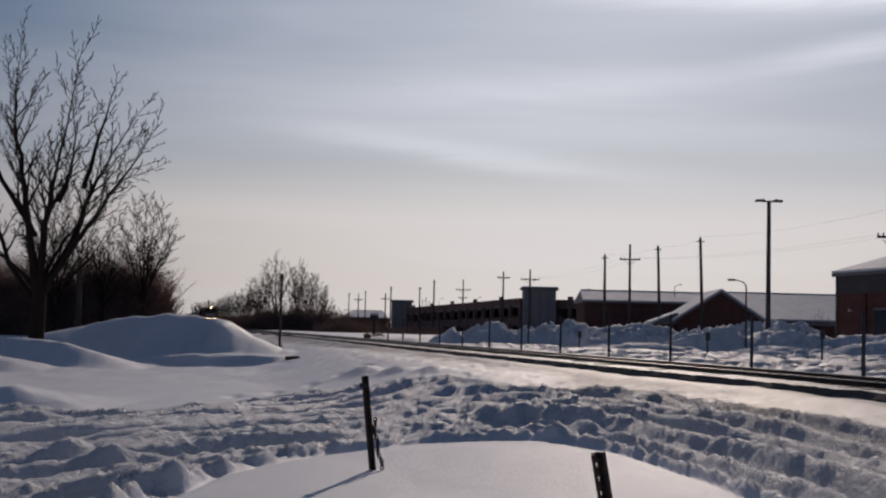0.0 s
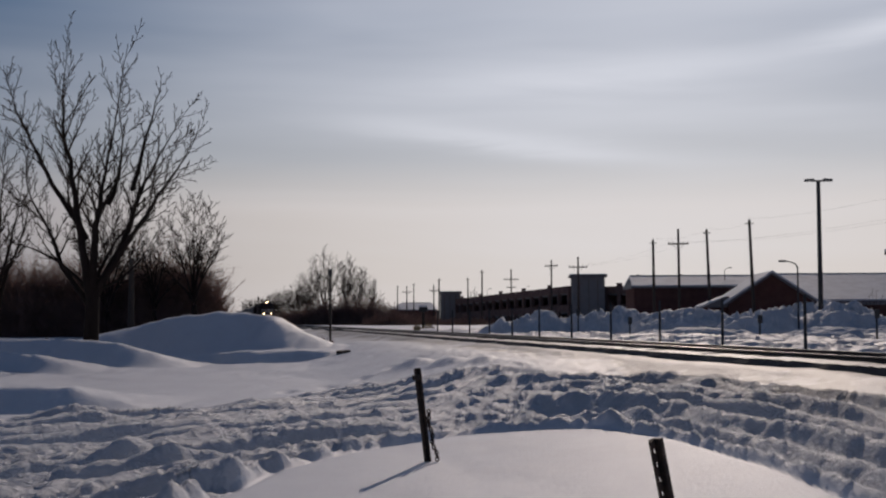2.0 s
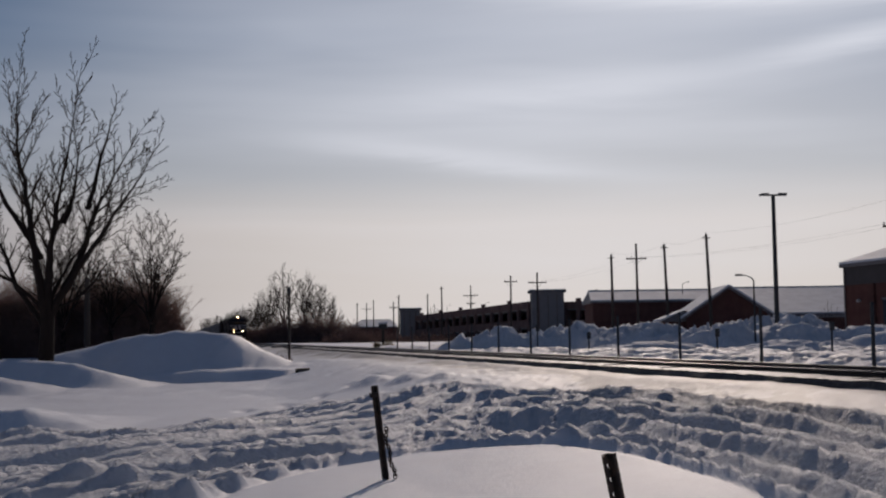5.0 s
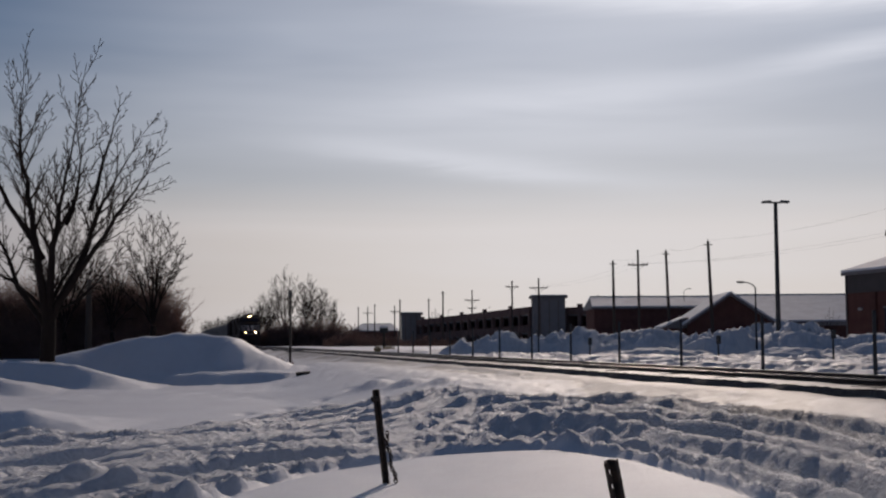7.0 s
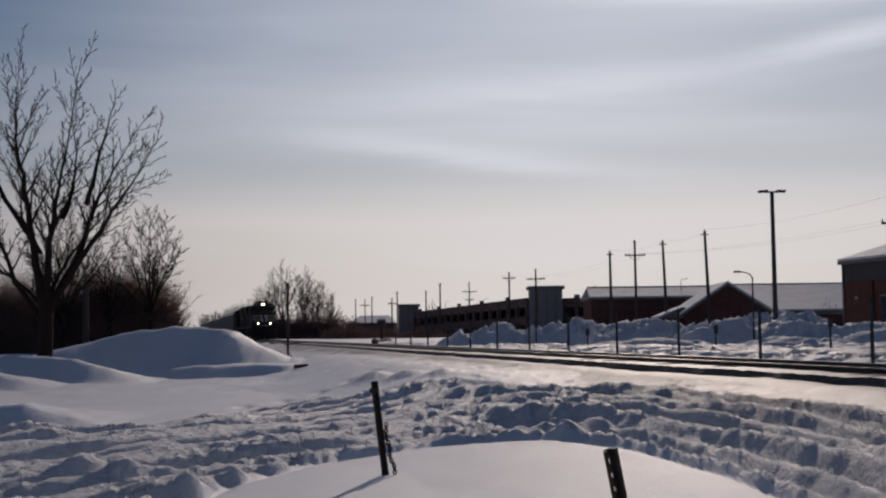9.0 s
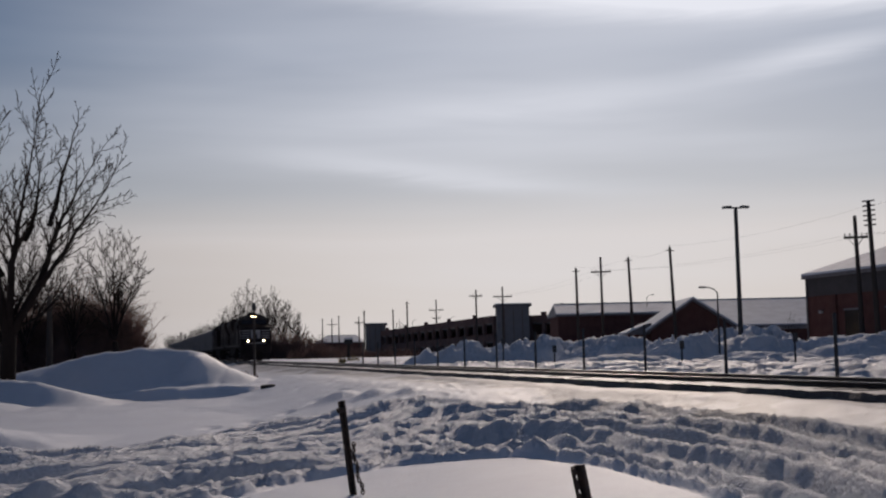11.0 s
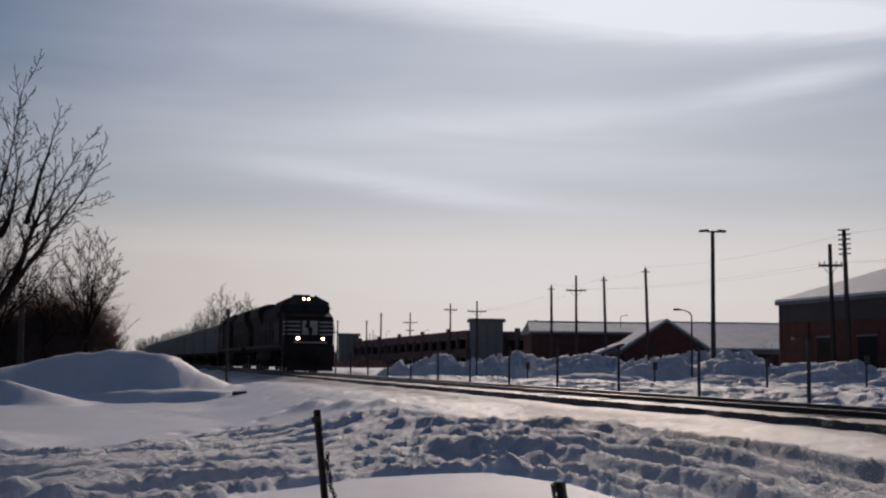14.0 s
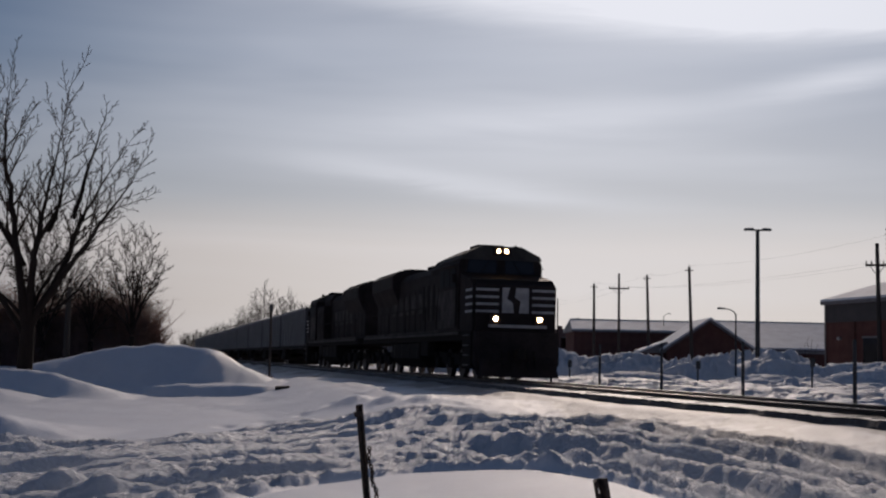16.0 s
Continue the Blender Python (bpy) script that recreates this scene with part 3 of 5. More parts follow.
# ---- lane posts ----
def lane_post(x, y, hgt, lean_x, lean_y, chain):
    p = thing("lane_post", pose(x, y, level(x, y) - 0.25, lean_y, lean_x, 25), "leaning dark rusty steel channel post standing in snow" + (" with hanging chain" if chain else ""), "post", "posts beside the lane")
    h = hgt + 0.25
    for sx in (-1, 1):
        outline = [(sx * 0.042, 0.0), (sx * 0.042, 0.006), (sx * 0.028, 0.006), (sx * 0.018, 0.042), (sx * 0.0065, 0.042), (sx * 0.0065, 0.035), (sx * 0.012, 0.035), (sx * 0.022, 0.0)]
        part("flange", prism(outline, "z", 0, h), RUST, p)
    if chain:
        part("web", box(-0.007, 0.007, 0.0352, 0.0418, 0, h), RUST, p)
    k = 0.0
    while k < h and not chain:
        part("web", box(-0.007, 0.007, 0.0352, 0.0418, max(0, h - k - 0.05), h - k), RUST, p)
        k += 0.075
    if chain:
        part("cap_bracket", box(-0.055, 0.02, -0.012, 0.05, h - 0.13, h - 0.075, 0.006), RUST, p)
    if chain:
        for j in range(17):
            z = 0.27 + 0.034 * j
            mb = bmesh.new()
            tb = [(0.02 * math.cos(q), 0, 0.029 * math.sin(q)) for q in [2 * math.pi * i / 10 for i in range(10)]]
            turn = Matrix.Rotation(radians(90 * (j % 2)), 4, "Z")
            off = Vector((0.062 + 0.012 * math.sin(j * 0.9) + 0.05 * (1 - j / 17) ** 2, -0.01, z))
            for i in range(10):
                bm_rod(mb, turn @ Vector(tb[i]) + off, turn @ Vector(tb[(i + 1) % 10]) + off, 0.008, None, 5)
            part("chain_link", mb, CHAIN, p)
    return p


lane_post(-0.71, 14.0, 1.07, -8.0, 3.0, True)
lane_post(1.06, 6.45, 1.03, -13.5, 3.0, False)


# ---- poles and lamps ----
def lot_lamp(x, y, z_top):
    z = level(x, y)
    p = thing("parking_lamp", pose(x, y, z - 0.3, 0, 0, 0), "tall dark steel car park lamp with twin flat heads", "lamp post")
    h = z_top - z + 0.3
    part("pole", rod((0, 0, 0), (0, 0, h), 0.15, 0.11, 12), STEEL_DARK, p)
    part("base", rod((0, 0, 0), (0, 0, 1.2), 0.28, 0.28, 16), CONCRETE, p)
    part("crossbar", box(-0.4, 0.4, -0.04, 0.04, h - 0.06, h + 0.03), STEEL_DARK, p)
    for sx in (-1, 1):
        part("lamp_head", prism([(sx * 0.25, h - 0.02), (sx * 0.75, h - 0.05), (sx * 0.75, h + 0.07), (sx * 0.3, h + 0.10)], "y", -0.22, 0.22), LAMP_HEAD, p, "flat dark luminaire")


lot_lamp(18.5, 70.0, 9.4)


def street_lamp(x, y, z_top, arm=-0.6, label="slim steel street lamp with curved arm"):
    z = level(x, y)
    h = z_top - z
    p = thing("street_lamp", pose(x, y, z), label, "street lamp")
    part("pole", rod((0, 0, -0.2), (0, 0, h - 0.1), 0.055, 0.035, 10), STEEL_DARK, p)
    tb = Tubes()
    tb.tube([Vector((0, 0, h - 0.12)), Vector((arm * 0.2, 0, h + 0.05)), Vector((arm * 0.6, 0, h + 0.15)), Vector((arm, 0, h + 0.18))], [0.035, 0.03, 0.028, 0.025], 7)
    tb.object("arm", STEEL_DARK, p)
    part("lamp_head", box(arm - 0.3, arm + 0.05, -0.08, 0.08, h + 0.13, h + 0.23, 0.02), LAMP_HEAD, p)


street_lamp(14.78, 60.0, 4.2)
street_lamp(42.5, 84.0, 7.6, -1.3)
for sx, sy, sz in ((23.0, 200, 8.6), (-1.0, 262, 8.0), (6.7, 245, 8.0), (28.2, 150, 7.6), (37.5, 250, 10.4)):
    street_lamp(sx, sy, sz, 0.8, "distant steel lamp on the parking deck")


def utility_pole(x, y, z_top, arms=(), lean=0.0, plain=False, low=0.0):
    z = level(x, y)
    h = z_top - z
    p = thing("utility_pole", pose(x, y, z - 0.3, 0, lean, 0), "weathered wooden utility pole" + (" with crossarm" if arms else ""), "utility pole", "poles along the railway")
    part("shaft", rod((0, 0, 0), (0, 0, h + 0.3), 0.17, 0.11, 10), WOOD, p)
    for dz, w in arms:
        za = h + 0.3 - dz
        arm = part("crossarm", box(-w / 2, w / 2, -0.06, 0.06, za - 0.07, za + 0.07), WOOD, p)
        for k in (-0.46, -0.25, 0.25, 0.46):
            part("insulator", rod((k * w, 0, za + 0.07), (k * w, 0, za + 0.27), 0.05, 0.035, 8), PORCELAIN, arm)
        for sx in (-1, 1):
            part("brace", rod((sx * w * 0.3, 0.08, za - 0.05), (0, 0.08, za - 0.65), 0.02, None, 5), STEEL_DARK, p)
    if not arms and not plain:
        part("pin", rod((0, 0, h + 0.3), (0, 0, h + 0.5), 0.03, 0.03, 6), PORCELAIN, p)
        part("crossarm", box(-0.35, 0.35, -0.04, 0.04, h - 0.05, h + 0.03), WOOD, p)
    return p


utility_pole(15.75, 120, 9.3, lean=-0.4)
utility_pole(19.7, 130, 11.1, ((1.6, 2.15),), lean=-0.3)
utility_pole(20.3, 115, 9.9, lean=-1.8)
utility_pole(22.2, 105, 10.0, lean=-1.9)
utility_pole(8.7, 180, 10.3, ((0.9, 1.9),))
utility_pole(11.9, 170, 10.2, ((1.4, 2.6),))
utility_pole(3.6, 230, 11.0, ((1.9, 2.8), (3.4, 1.6)))
utility_pole(-1.6, 200, 9.6)
utility_pole(-9.9, 230, 9.3)
utility_pole(-11.6, 245, 8.6, ((1.2, 1.8),))
utility_pole(-4.6, 235, 9.6)
utility_pole(-19.1, 300, 10.5)
utility_pole(-20.8, 300, 9.9, ((1.5, 2.4),))
utility_pole(-23.1, 300, 9.9)
utility_pole(27.35, 75, 9.3, ((1.35, 1.5),), lean=-1.0)
utility_pole(-17.8, 60, 4.7, plain=True)
busy = utility_pole(26.45, 70, 9.6, lean=-1.4, plain=True)
for kk in range(6):
    part("insulator", rod((-0.35, 0, 9.6 - 0.45 - 0.28 * kk), (0.35, 0, 9.6 - 0.4 - 0.28 * kk), 0.045, 0.045, 6), PORCELAIN, busy)


def signal_post(x, y, z_top):
    z = level(x, y)
    p = thing("track_marker_post", pose(x, y, z - 0.2), "dark square wooden marker post beside the track", "post")
    part("shaft", box(-0.055, 0.055, -0.055, 0.055, 0, z_top - z + 0.2, 0.015), WOOD, p)
    part("cap", box(-0.09, 0.09, -0.09, 0.09, z_top - z - 0.15, z_top - z + 0.2, 0.015), STEEL_DARK, p)


signal_post(-7.92, 60.0, 4.1)


def relay_box(x, y, z_top):
    z = level(x, y)
    p = thing("relay_box", pose(x, y, z - 0.2), "dark steel relay box with a snow cap on a stout post", "relay box")
    h = z_top - z + 0.2
    part("post", box(-0.11, 0.11, -0.09, 0.09, 0, h - 0.365, 0.015), WOOD, p)
    cab = part("cabinet", box(-0.33, 0.33, -0.22, 0.22, h - 0.36, h, 0.02), STEEL_DARK, p)
    part("door", box(-0.29, 0.29, -0.24, -0.222, h - 0.33, h - 0.04, 0.004), STEEL_DARK, cab)
    part("snow_cap", box(-0.36, 0.36, -0.24, 0.24, h + 0.004, h + 0.16, 0.07), SNOW_FAR, p, "pillow of snow on the lid")


relay_box(-5.4, 96.5, 2.6)


def wire_line(points, sag=0.5):
    tb = Tubes()
    for (p, q) in zip(points, points[1:]):
        p, q = Vector(p), Vector(q)
        pts = [p.lerp(q, k / 8) - Vector((0, 0, sag * 4 * (k / 8) * (1 - k / 8))) for k in range(9)]
        tb.tube(pts, [0.006] * 9, 3)
    return tagged(tb.object("overhead_wire", STEEL_DARK), "thin overhead wires strung between wooden poles", "wire", "overhead wires")


for dx in (-0.9, 0.9):
    wire_line([(11.9 + dx, 170, 8.95), (19.7 + dx, 130, 9.65), (27.35 + dx * 0.7, 75, 8.1), (34 + dx, 40, 8.0)], 0.5)
wire_line([(15.75, 120, 9.4), (20.3, 115, 10.0), (22.2, 105, 10.1), (26.4, 70, 9.4), (32, 30, 9.4)], 0.4)


# ---- buildings ----
def snow_sheet(bm, pts):
    """A thick snow layer over a four-cornered roof slope."""
    lo = [bm.verts.new(Vector(p) + Vector((0, 0, 0.012))) for p in pts]
    hi = [bm.verts.new(Vector(p) + Vector((0, 0, 0.16))) for p in pts]
    k = len(pts)
    bm.faces.new(hi)
    bm.faces.new(lo[::-1])
    for i in range(k):
        j = (i + 1) % k
        bm.faces.new((lo[i], lo[j], hi[j], hi[i]))
    bmesh.ops.recalc_face_normals(bm, faces=bm.faces)
    return bm


def brick_hall():
    """Large brick building with a hipped snowy roof at the car park's edge."""
    z0 = 0.6
    b = thing("brick_hall", pose(27.2, 85.0, z0, 0, 0, TURN - 90), "large dark red brick building with snowy hipped metal roof", "building")
    w, d, h = 42.0, 24.0, 5.45
    walls = part("wall", box(0, w, 0, d, -0.6, h - 1.35), BRICK, b)
    part("upper_band", box(-0.06, w + 0.06, -0.06, d + 0.06, h - 1.35, h - 0.12), HALLBAND, b, "brown metal band under the eaves")
    part("eave", box(-0.25, w + 0.25, -0.25, d + 0.25, h - 0.12, h + 0.1), METALTRIM, b)
    e, r = 0.25, 4.6
    A, B, Cc, Dd = (-e, -e, h + 0.1), (w + e, -e, h + 0.1), (w + e, d + e, h + 0.1), (-e, d + e, h + 0.1)
    P, Q = (9.5, d / 2, h + r), (w - 9.5, d / 2, h + r)
    bm = bmesh.new()
    vs = [bm.verts.new(p) for p in (A, B, Cc, Dd, P, Q)]
    for f in ((0, 1, 5, 4), (1, 2, 5), (2, 3, 4, 5), (3, 0, 4), (3, 2, 1, 0)):
        bm.faces.new([vs[i] for i in f])
    roof = part("roof", bm, METALTRIM, b)
    for pts in ((A, B, Q, P), (B, Cc, Q), (Cc, Dd, P, Q), (Dd, A, P)):
        part("roof_snow", snow_sheet(bmesh.new(), pts), SNOW_FAR, roof, "wind-scoured snow on the roof")
    for k in range(8):
        x = 3.4 + 4.6 * k
        part("pilaster", box(x - 0.35, x + 0.35, -0.14, 0.0, -0.6, h - 1.36), BRICK_DARK, walls)
        wn = part("window", box(x + 1.2, x + 3.2, -0.03, 0.02, 0.9, 3.0), GLASS_DARK, b)
        part("window_frame", box(x + 1.1, x + 3.3, -0.05, -0.031, 3.0, 3.12), METALTRIM, wn)
        part("sill", box(x + 1.1, x + 3.3, -0.12, 0.0, 0.78, 0.9), CONCRETE, wn)
    part("wall_lamp", box(1.7, 2.0, -0.2, 0.0, 2.9, 3.1, 0.03), WHITE, b)
    part("downpipe", rod((0.12, -0.1, -0.4), (0.12, -0.1, h - 0.15), 0.06, None, 8), METALTRIM, b)


brick_hall()


def gable_house():
    b = thing("gable_house", pose(24.8, 110.0, 0.7, 0, 0, -3), "small brick gabled building with snow-edged roof", "building")
    half, ridge, eave, d = 3.75, 5.0, 2.3, 9.0
    part("wall", prism([(-half, -0.6), (half, -0.6), (half, eave), (0, ridge - 0.22), (-half, eave)], "y", 0, d), BRICK_DARK, b)
    part("gable_vent", box(-0.45, 0.45, -0.06, 0.0, 3.2, 4.0), BRICK, b)
    for sx in (-1, 1):
        slope = prism([(0, ridge - 0.2), (0, ridge), (sx * (half + 0.55), eave - 0.38 + 0.2), (sx * (half + 0.55), eave - 0.38)], "y", -0.5, d + 0.5)
        rf = part("roof", slope, METALTRIM, b)
        part("roof_snow", prism([(0, ridge + 0.01), (0, ridge + 0.17), (sx * (half + 0.6), eave), (sx * (half + 0.6), eave - 0.16)], "y", -0.56, d + 0.5), SNOW_FAR, rf, "snow on the roof slope")
    # lower porch roof at its side
    part("porch_wall", box(-5.6, -half - 0.01, 1.2, 6, -0.6, 1.9), BRICK_DARK, b)
    part("porch_roof", prism([(-6.0, 1.92), (-half + 0.3, 1.92), (-half + 0.1, 2.9), (-3.95, 2.85)], "y", 0.6, 6.4), METALTRIM, b)
    part("roof_snow", prism([(-6.05, 1.96), (-3.95, 2.88), (-3.75, 3.02), (-6.05, 2.12)], "y", 0.5, 6.4), SNOW_FAR, b, "snow on the porch roof")
    # low brick wing towards the hall
    part("wing", box(half + 0.01, 17.5, 2.0, 9.0, -0.6, 2.1), BRICK_DARK, b)
    part("wing_coping", box(half + 0.01, 17.6, 1.9, 9.1, 2.1, 2.3), CONCRETE, b)


gable_house()


def long_roof_building(name, x0, x1, y, eave, ridge, depth, label, hip=0.0):
    b = thing(name, pose(x0, y, 0.7), label, "building")
    w = x1 - x0
    part("wall", box(0, w, 0, depth, -0.6, eave), BRICK_DARK, b)
    part("eave", box(-0.3, w + 0.3, -0.35, depth + 0.35, eave, eave + 0.2), METALTRIM, b)
    A, B, Cc, Dd = (-0.3, -0.35, eave + 0.2), (w + 0.3, -0.35, eave + 0.2), (w + 0.3, depth + 0.35, eave + 0.2), (-0.3, depth + 0.35, eave + 0.2)
    P, Q = (hip, depth / 2, ridge), (w - hip, depth / 2, ridge)
    bm = bmesh.new()
    vs = [bm.verts.new(p) for p in (A, B, Cc, Dd, P, Q)]
    for f in ((0, 1, 5, 4), (1, 2, 5), (2, 3, 4, 5), (3, 0, 4), (3, 2, 1, 0)):
        bm.faces.new([vs[i] for i in f])
    rf = part("roof", bm, METALTRIM, b)
    part("roof_snow", snow_sheet(bmesh.new(), (A, B, Q, P)), SNOW_FAR, rf, "smooth snow on the roof slope")
    part("roof_snow", snow_sheet(bmesh.new(), (Cc, Dd, P, Q)), SNOW_FAR, rf)
    part("ridge_cap", box(hip, w - hip, depth / 2 - 0.12, depth / 2 + 0.12, ridge + 0.12, ridge + 0.22), GALV, rf)
    return b


snowy = long_roof_building("long_hall", 30.5, 52.0, 127.0, 2.5, 5.75, 23.0, "long low building under a broad snowy roof")
part("roof_vent", box(11.9, 12.4, 5.2, 5.6, 3.9, 4.7), STEEL_DARK, snowy)
long_roof_building("far_hall", 17.0, 36.0, 148.0, 4.6, 6.1, 9.0, "far low building with patchy snowy roof")
long_roof_building("far_store", -27.0, -15.0, 330.0, 3.4, 5.5, 20.0, "distant store with a white snowy roof", 2.0)


def parking_garage():
    """Parking deck: a long ramped wing, a stair tower, and a level wing."""
    g = thing("parking_garage", pose(0, 0, 0.6), "long brown open-sided parking garage with grey stair tower", "parking garage")

    def wing(p, q, tops, depth, bays):
        p, q = Vector(p), Vector(q)
        ax = (q - p)
        ln = ax.length
        turn = math.degrees(math.atan2(ax.y, ax.x))
        m = pose(p.x, p.y, 0, 0, 0, turn)
        for lv in range(2):
            za, zb = tops[0] - 2.9 * lv, tops[1] - 2.9 * lv
            sp = part("spandrel", prism([(0, za - 1.15), (ln, zb - 1.15), (ln, zb), (0, za)], "y", -0.15, 0.15), PRECAST, g)
            sp.matrix_local = m
            fl = part("floor_slab", prism([(0, za - 1.35), (ln, zb - 1.35), (ln, zb - 1.15), (0, za - 1.15)], "y", 0.16, depth), CONCRETE, g)
            fl.matrix_local = m
        bk = part("back_wall", prism([(0, -1), (ln, -1), (ln, tops[1] - 0.2), (0, tops[0] - 0.2)], "y", depth, depth + 0.3), PRECAST, g)
        bk.matrix_local = m
        lo = part("base_wall", prism([(0, -1), (ln, -1), (ln, max(0.2, tops[1] - 5.6)), (0, max(0.2, tops[0] - 5.6))], "y", -0.12, 0.12), BRICK_DARK, g)
        lo.matrix_local = m
        for xe, zt in ((0.0, tops[0]), (ln - 0.25, tops[1])):
            en = part("end_wall", box(xe, xe + 0.25, 0.36, depth - 0.01, -1, zt - 0.25), PRECAST, g)
            en.matrix_local = m
        for k in range(bays + 1):
            x = ln * k / bays
            zt = tops[0] + (tops[1] - tops[0]) * k / bays
            c = part("column", box(x - 0.3, x + 0.3, -0.22, 0.35, -1, zt - 0.02), PRECAST, g)
            c.matrix_local = m
            if k % 3 == 1:
                pl = part("pier_cap", box(x - 0.35, x + 0.35, -0.25, 0.3, zt - 0.02, zt + 0.5), PRECAST, g)
                pl.matrix_local = m

    wing((-7.5, 258, 0), (12.0, 192, 0), (5.3, 6.2), 16.0, 15)
    wing((17.6, 190.5, 0), (36.5, 174, 0), (6.05, 5.9), 16.0, 10)

    def tower(x, y, w, h, turn):
        t = part("stair_tower", box(-w / 2, w / 2, -w / 2, w / 2, -1, h, 0.05), CONCRETE, g, "grey concrete stair tower")
        t.matrix_local = pose(x, y, 0, 0, 0, turn)
        part("cap", box(-w / 2 - 0.35, w / 2 + 0.35, -w / 2 - 0.35, w / 2 + 0.35, h, h + 0.35), METALTRIM, t)
        part("cap_snow", box(-w / 2 - 0.3, w / 2 + 0.3, -w / 2 - 0.3, w / 2 + 0.3, h + 0.355, h + 0.5, 0.08), SNOW_FAR, t)
        for k in (-1, 0, 1):
            part("reveal", box(k * w * 0.28 - 0.05, k * w * 0.28 + 0.05, -w / 2 - 0.012, -w / 2 + 0.01, 0.5, h - 0.4), PRECAST, t)

    tower(14.8, 191.0, 4.9, 7.45, 0)
    tower(-8.8, 260.0, 4.2, 6.5, 0)


parking_garage()


# ---- trees and brush ----
def curve_points(knots, n):
    """A smooth line through the knots, n steps for each piece."""
    k = [Vector(p) for p in knots]
    k = [k[0] * 2 - k[1]] + k + [k[-1] * 2 - k[-2]]
    pts = []
    for i in range(1, len(k) - 2):
        p0, p1, p2, p3 = k[i - 1:i + 3]
        for j in range(n):
            u = j / n
            pts.append(0.5 * (2 * p1 + (p2 - p0) * u + (2 * p0 - 5 * p1 + 4 * p2 - p3) * u * u + (3 * p1 - p0 - 3 * p2 + p3) * u ** 3))
    return pts + [k[-2].copy()]


def bough(tb, tw, pts, r, thin, rnd, depth, gap, reach, up, last):
    """One limb along pts, with side branches that leave it ever shorter towards its tip."""
    n = len(pts) - 1
    rad = [max(thin, r * (1 - 0.97 * i / n) ** 1.25) for i in range(n + 1)]
    (tb if depth == 0 else tw).tube(pts, rad, 7 if depth == 0 else (4 if depth == 1 else 3))
    if depth >= last:
        return
    length = sum((pts[i + 1] - pts[i]).length for i in range(n))
    turn, go = rnd.uniform(0, 6.28), (0.28 if depth == 0 else 0.18) * length
    while go < length * 0.98:
        f = go / length
        i = min(n - 1, int(f * n))
        p = pts[i].lerp(pts[i + 1], f * n - i)
        w = (pts[i + 1] - pts[i]).normalized()
        side = w.orthogonal().normalized()
        side.rotate(Matrix.Rotation(turn, 3, w))
        turn += 2.4 + rnd.uniform(-0.5, 0.5)
        an = radians(rnd.uniform(24, 48))
        cw = (w * math.cos(an) + side * math.sin(an)).normalized()
        ln = reach * length * (1.0 - 0.62 * f) * rnd.uniform(0.55, 1.15)
        m = 4 if depth == 0 else 3
        line = [p]
        for _ in range(m):
            cw = (cw + Vector((rnd.gauss(0, 0.13), rnd.gauss(0, 0.13), rnd.gauss(0, 0.08) + up))).normalized()
            line.append(line[-1] + cw * (ln / m))
        bough(tb, tw, line, max(thin, rad[i] * 0.5), thin, rnd, depth + 1, gap * 0.62, reach * 1.05, up, last)
        go += gap * rnd.uniform(0.6, 1.4)


def tree(x, y, limbs, r, seed, label, trunk=1.2, name="bare_tree", z=None, thin=0.007, gap=0.5, reach=0.36, up=0.10, last=3):
    """A bare tree; each limb is a line of (x, z) knots from the fork at the trunk's head."""
    rnd = random.Random(seed)
    z = level(x, y) - 0.15 if z is None else z
    t = thing(name, pose(x, y, z), label, "tree", "bare winter trees")
    tb, tw = Tubes(), Tubes()
    tb.tube([Vector((0, 0, -0.3)), Vector((0, 0, 0.25)), Vector((0.03, 0, trunk * 0.6)), Vector((0.05, 0.02, trunk * 1.05))], [r * 1.35, r * 1.08, r, r * 0.9], 10)
    for share, knots in limbs:
        lean = rnd.uniform(-0.32, 0.32)
        start = knots[0][1]
        line = [(kx, lean * (kz - start), kz) for kx, kz in knots]
        pts = [p + Vector((rnd.gauss(0, 0.03), rnd.gauss(0, 0.03), 0)) * (1 if 0 < i else 0) for i, p in enumerate(curve_points(line, 4))]
        bough(tb, tw, pts, r * share, thin, rnd, 0, gap, reach, up, last)
    tb.object("trunk", BARK, t)
    tw.object("crown", TWIG, t)
    return t


def fan_limbs(rnd, count, height, width, fork, share=0.55):
    """Limbs that rise from the fork and spread into a rounded crown."""
    out = []
    for k in range(count):
        u = (k + 0.5) / count * 2 - 1
        u += rnd.uniform(-0.12, 0.12)
        h = height * (math.sqrt(max(0.12, 1 - 0.72 * u * u)) + rnd.uniform(-0.06, 0.05))
        x = width * 0.5 * u
        out.append((share * rnd.uniform(0.75, 1.1), ((0, fork * 0.9), (x * 0.28, fork + (h - fork) * 0.3), (x * 0.68, fork + (h - fork) * 0.65), (x * 0.95, h))))
    return out


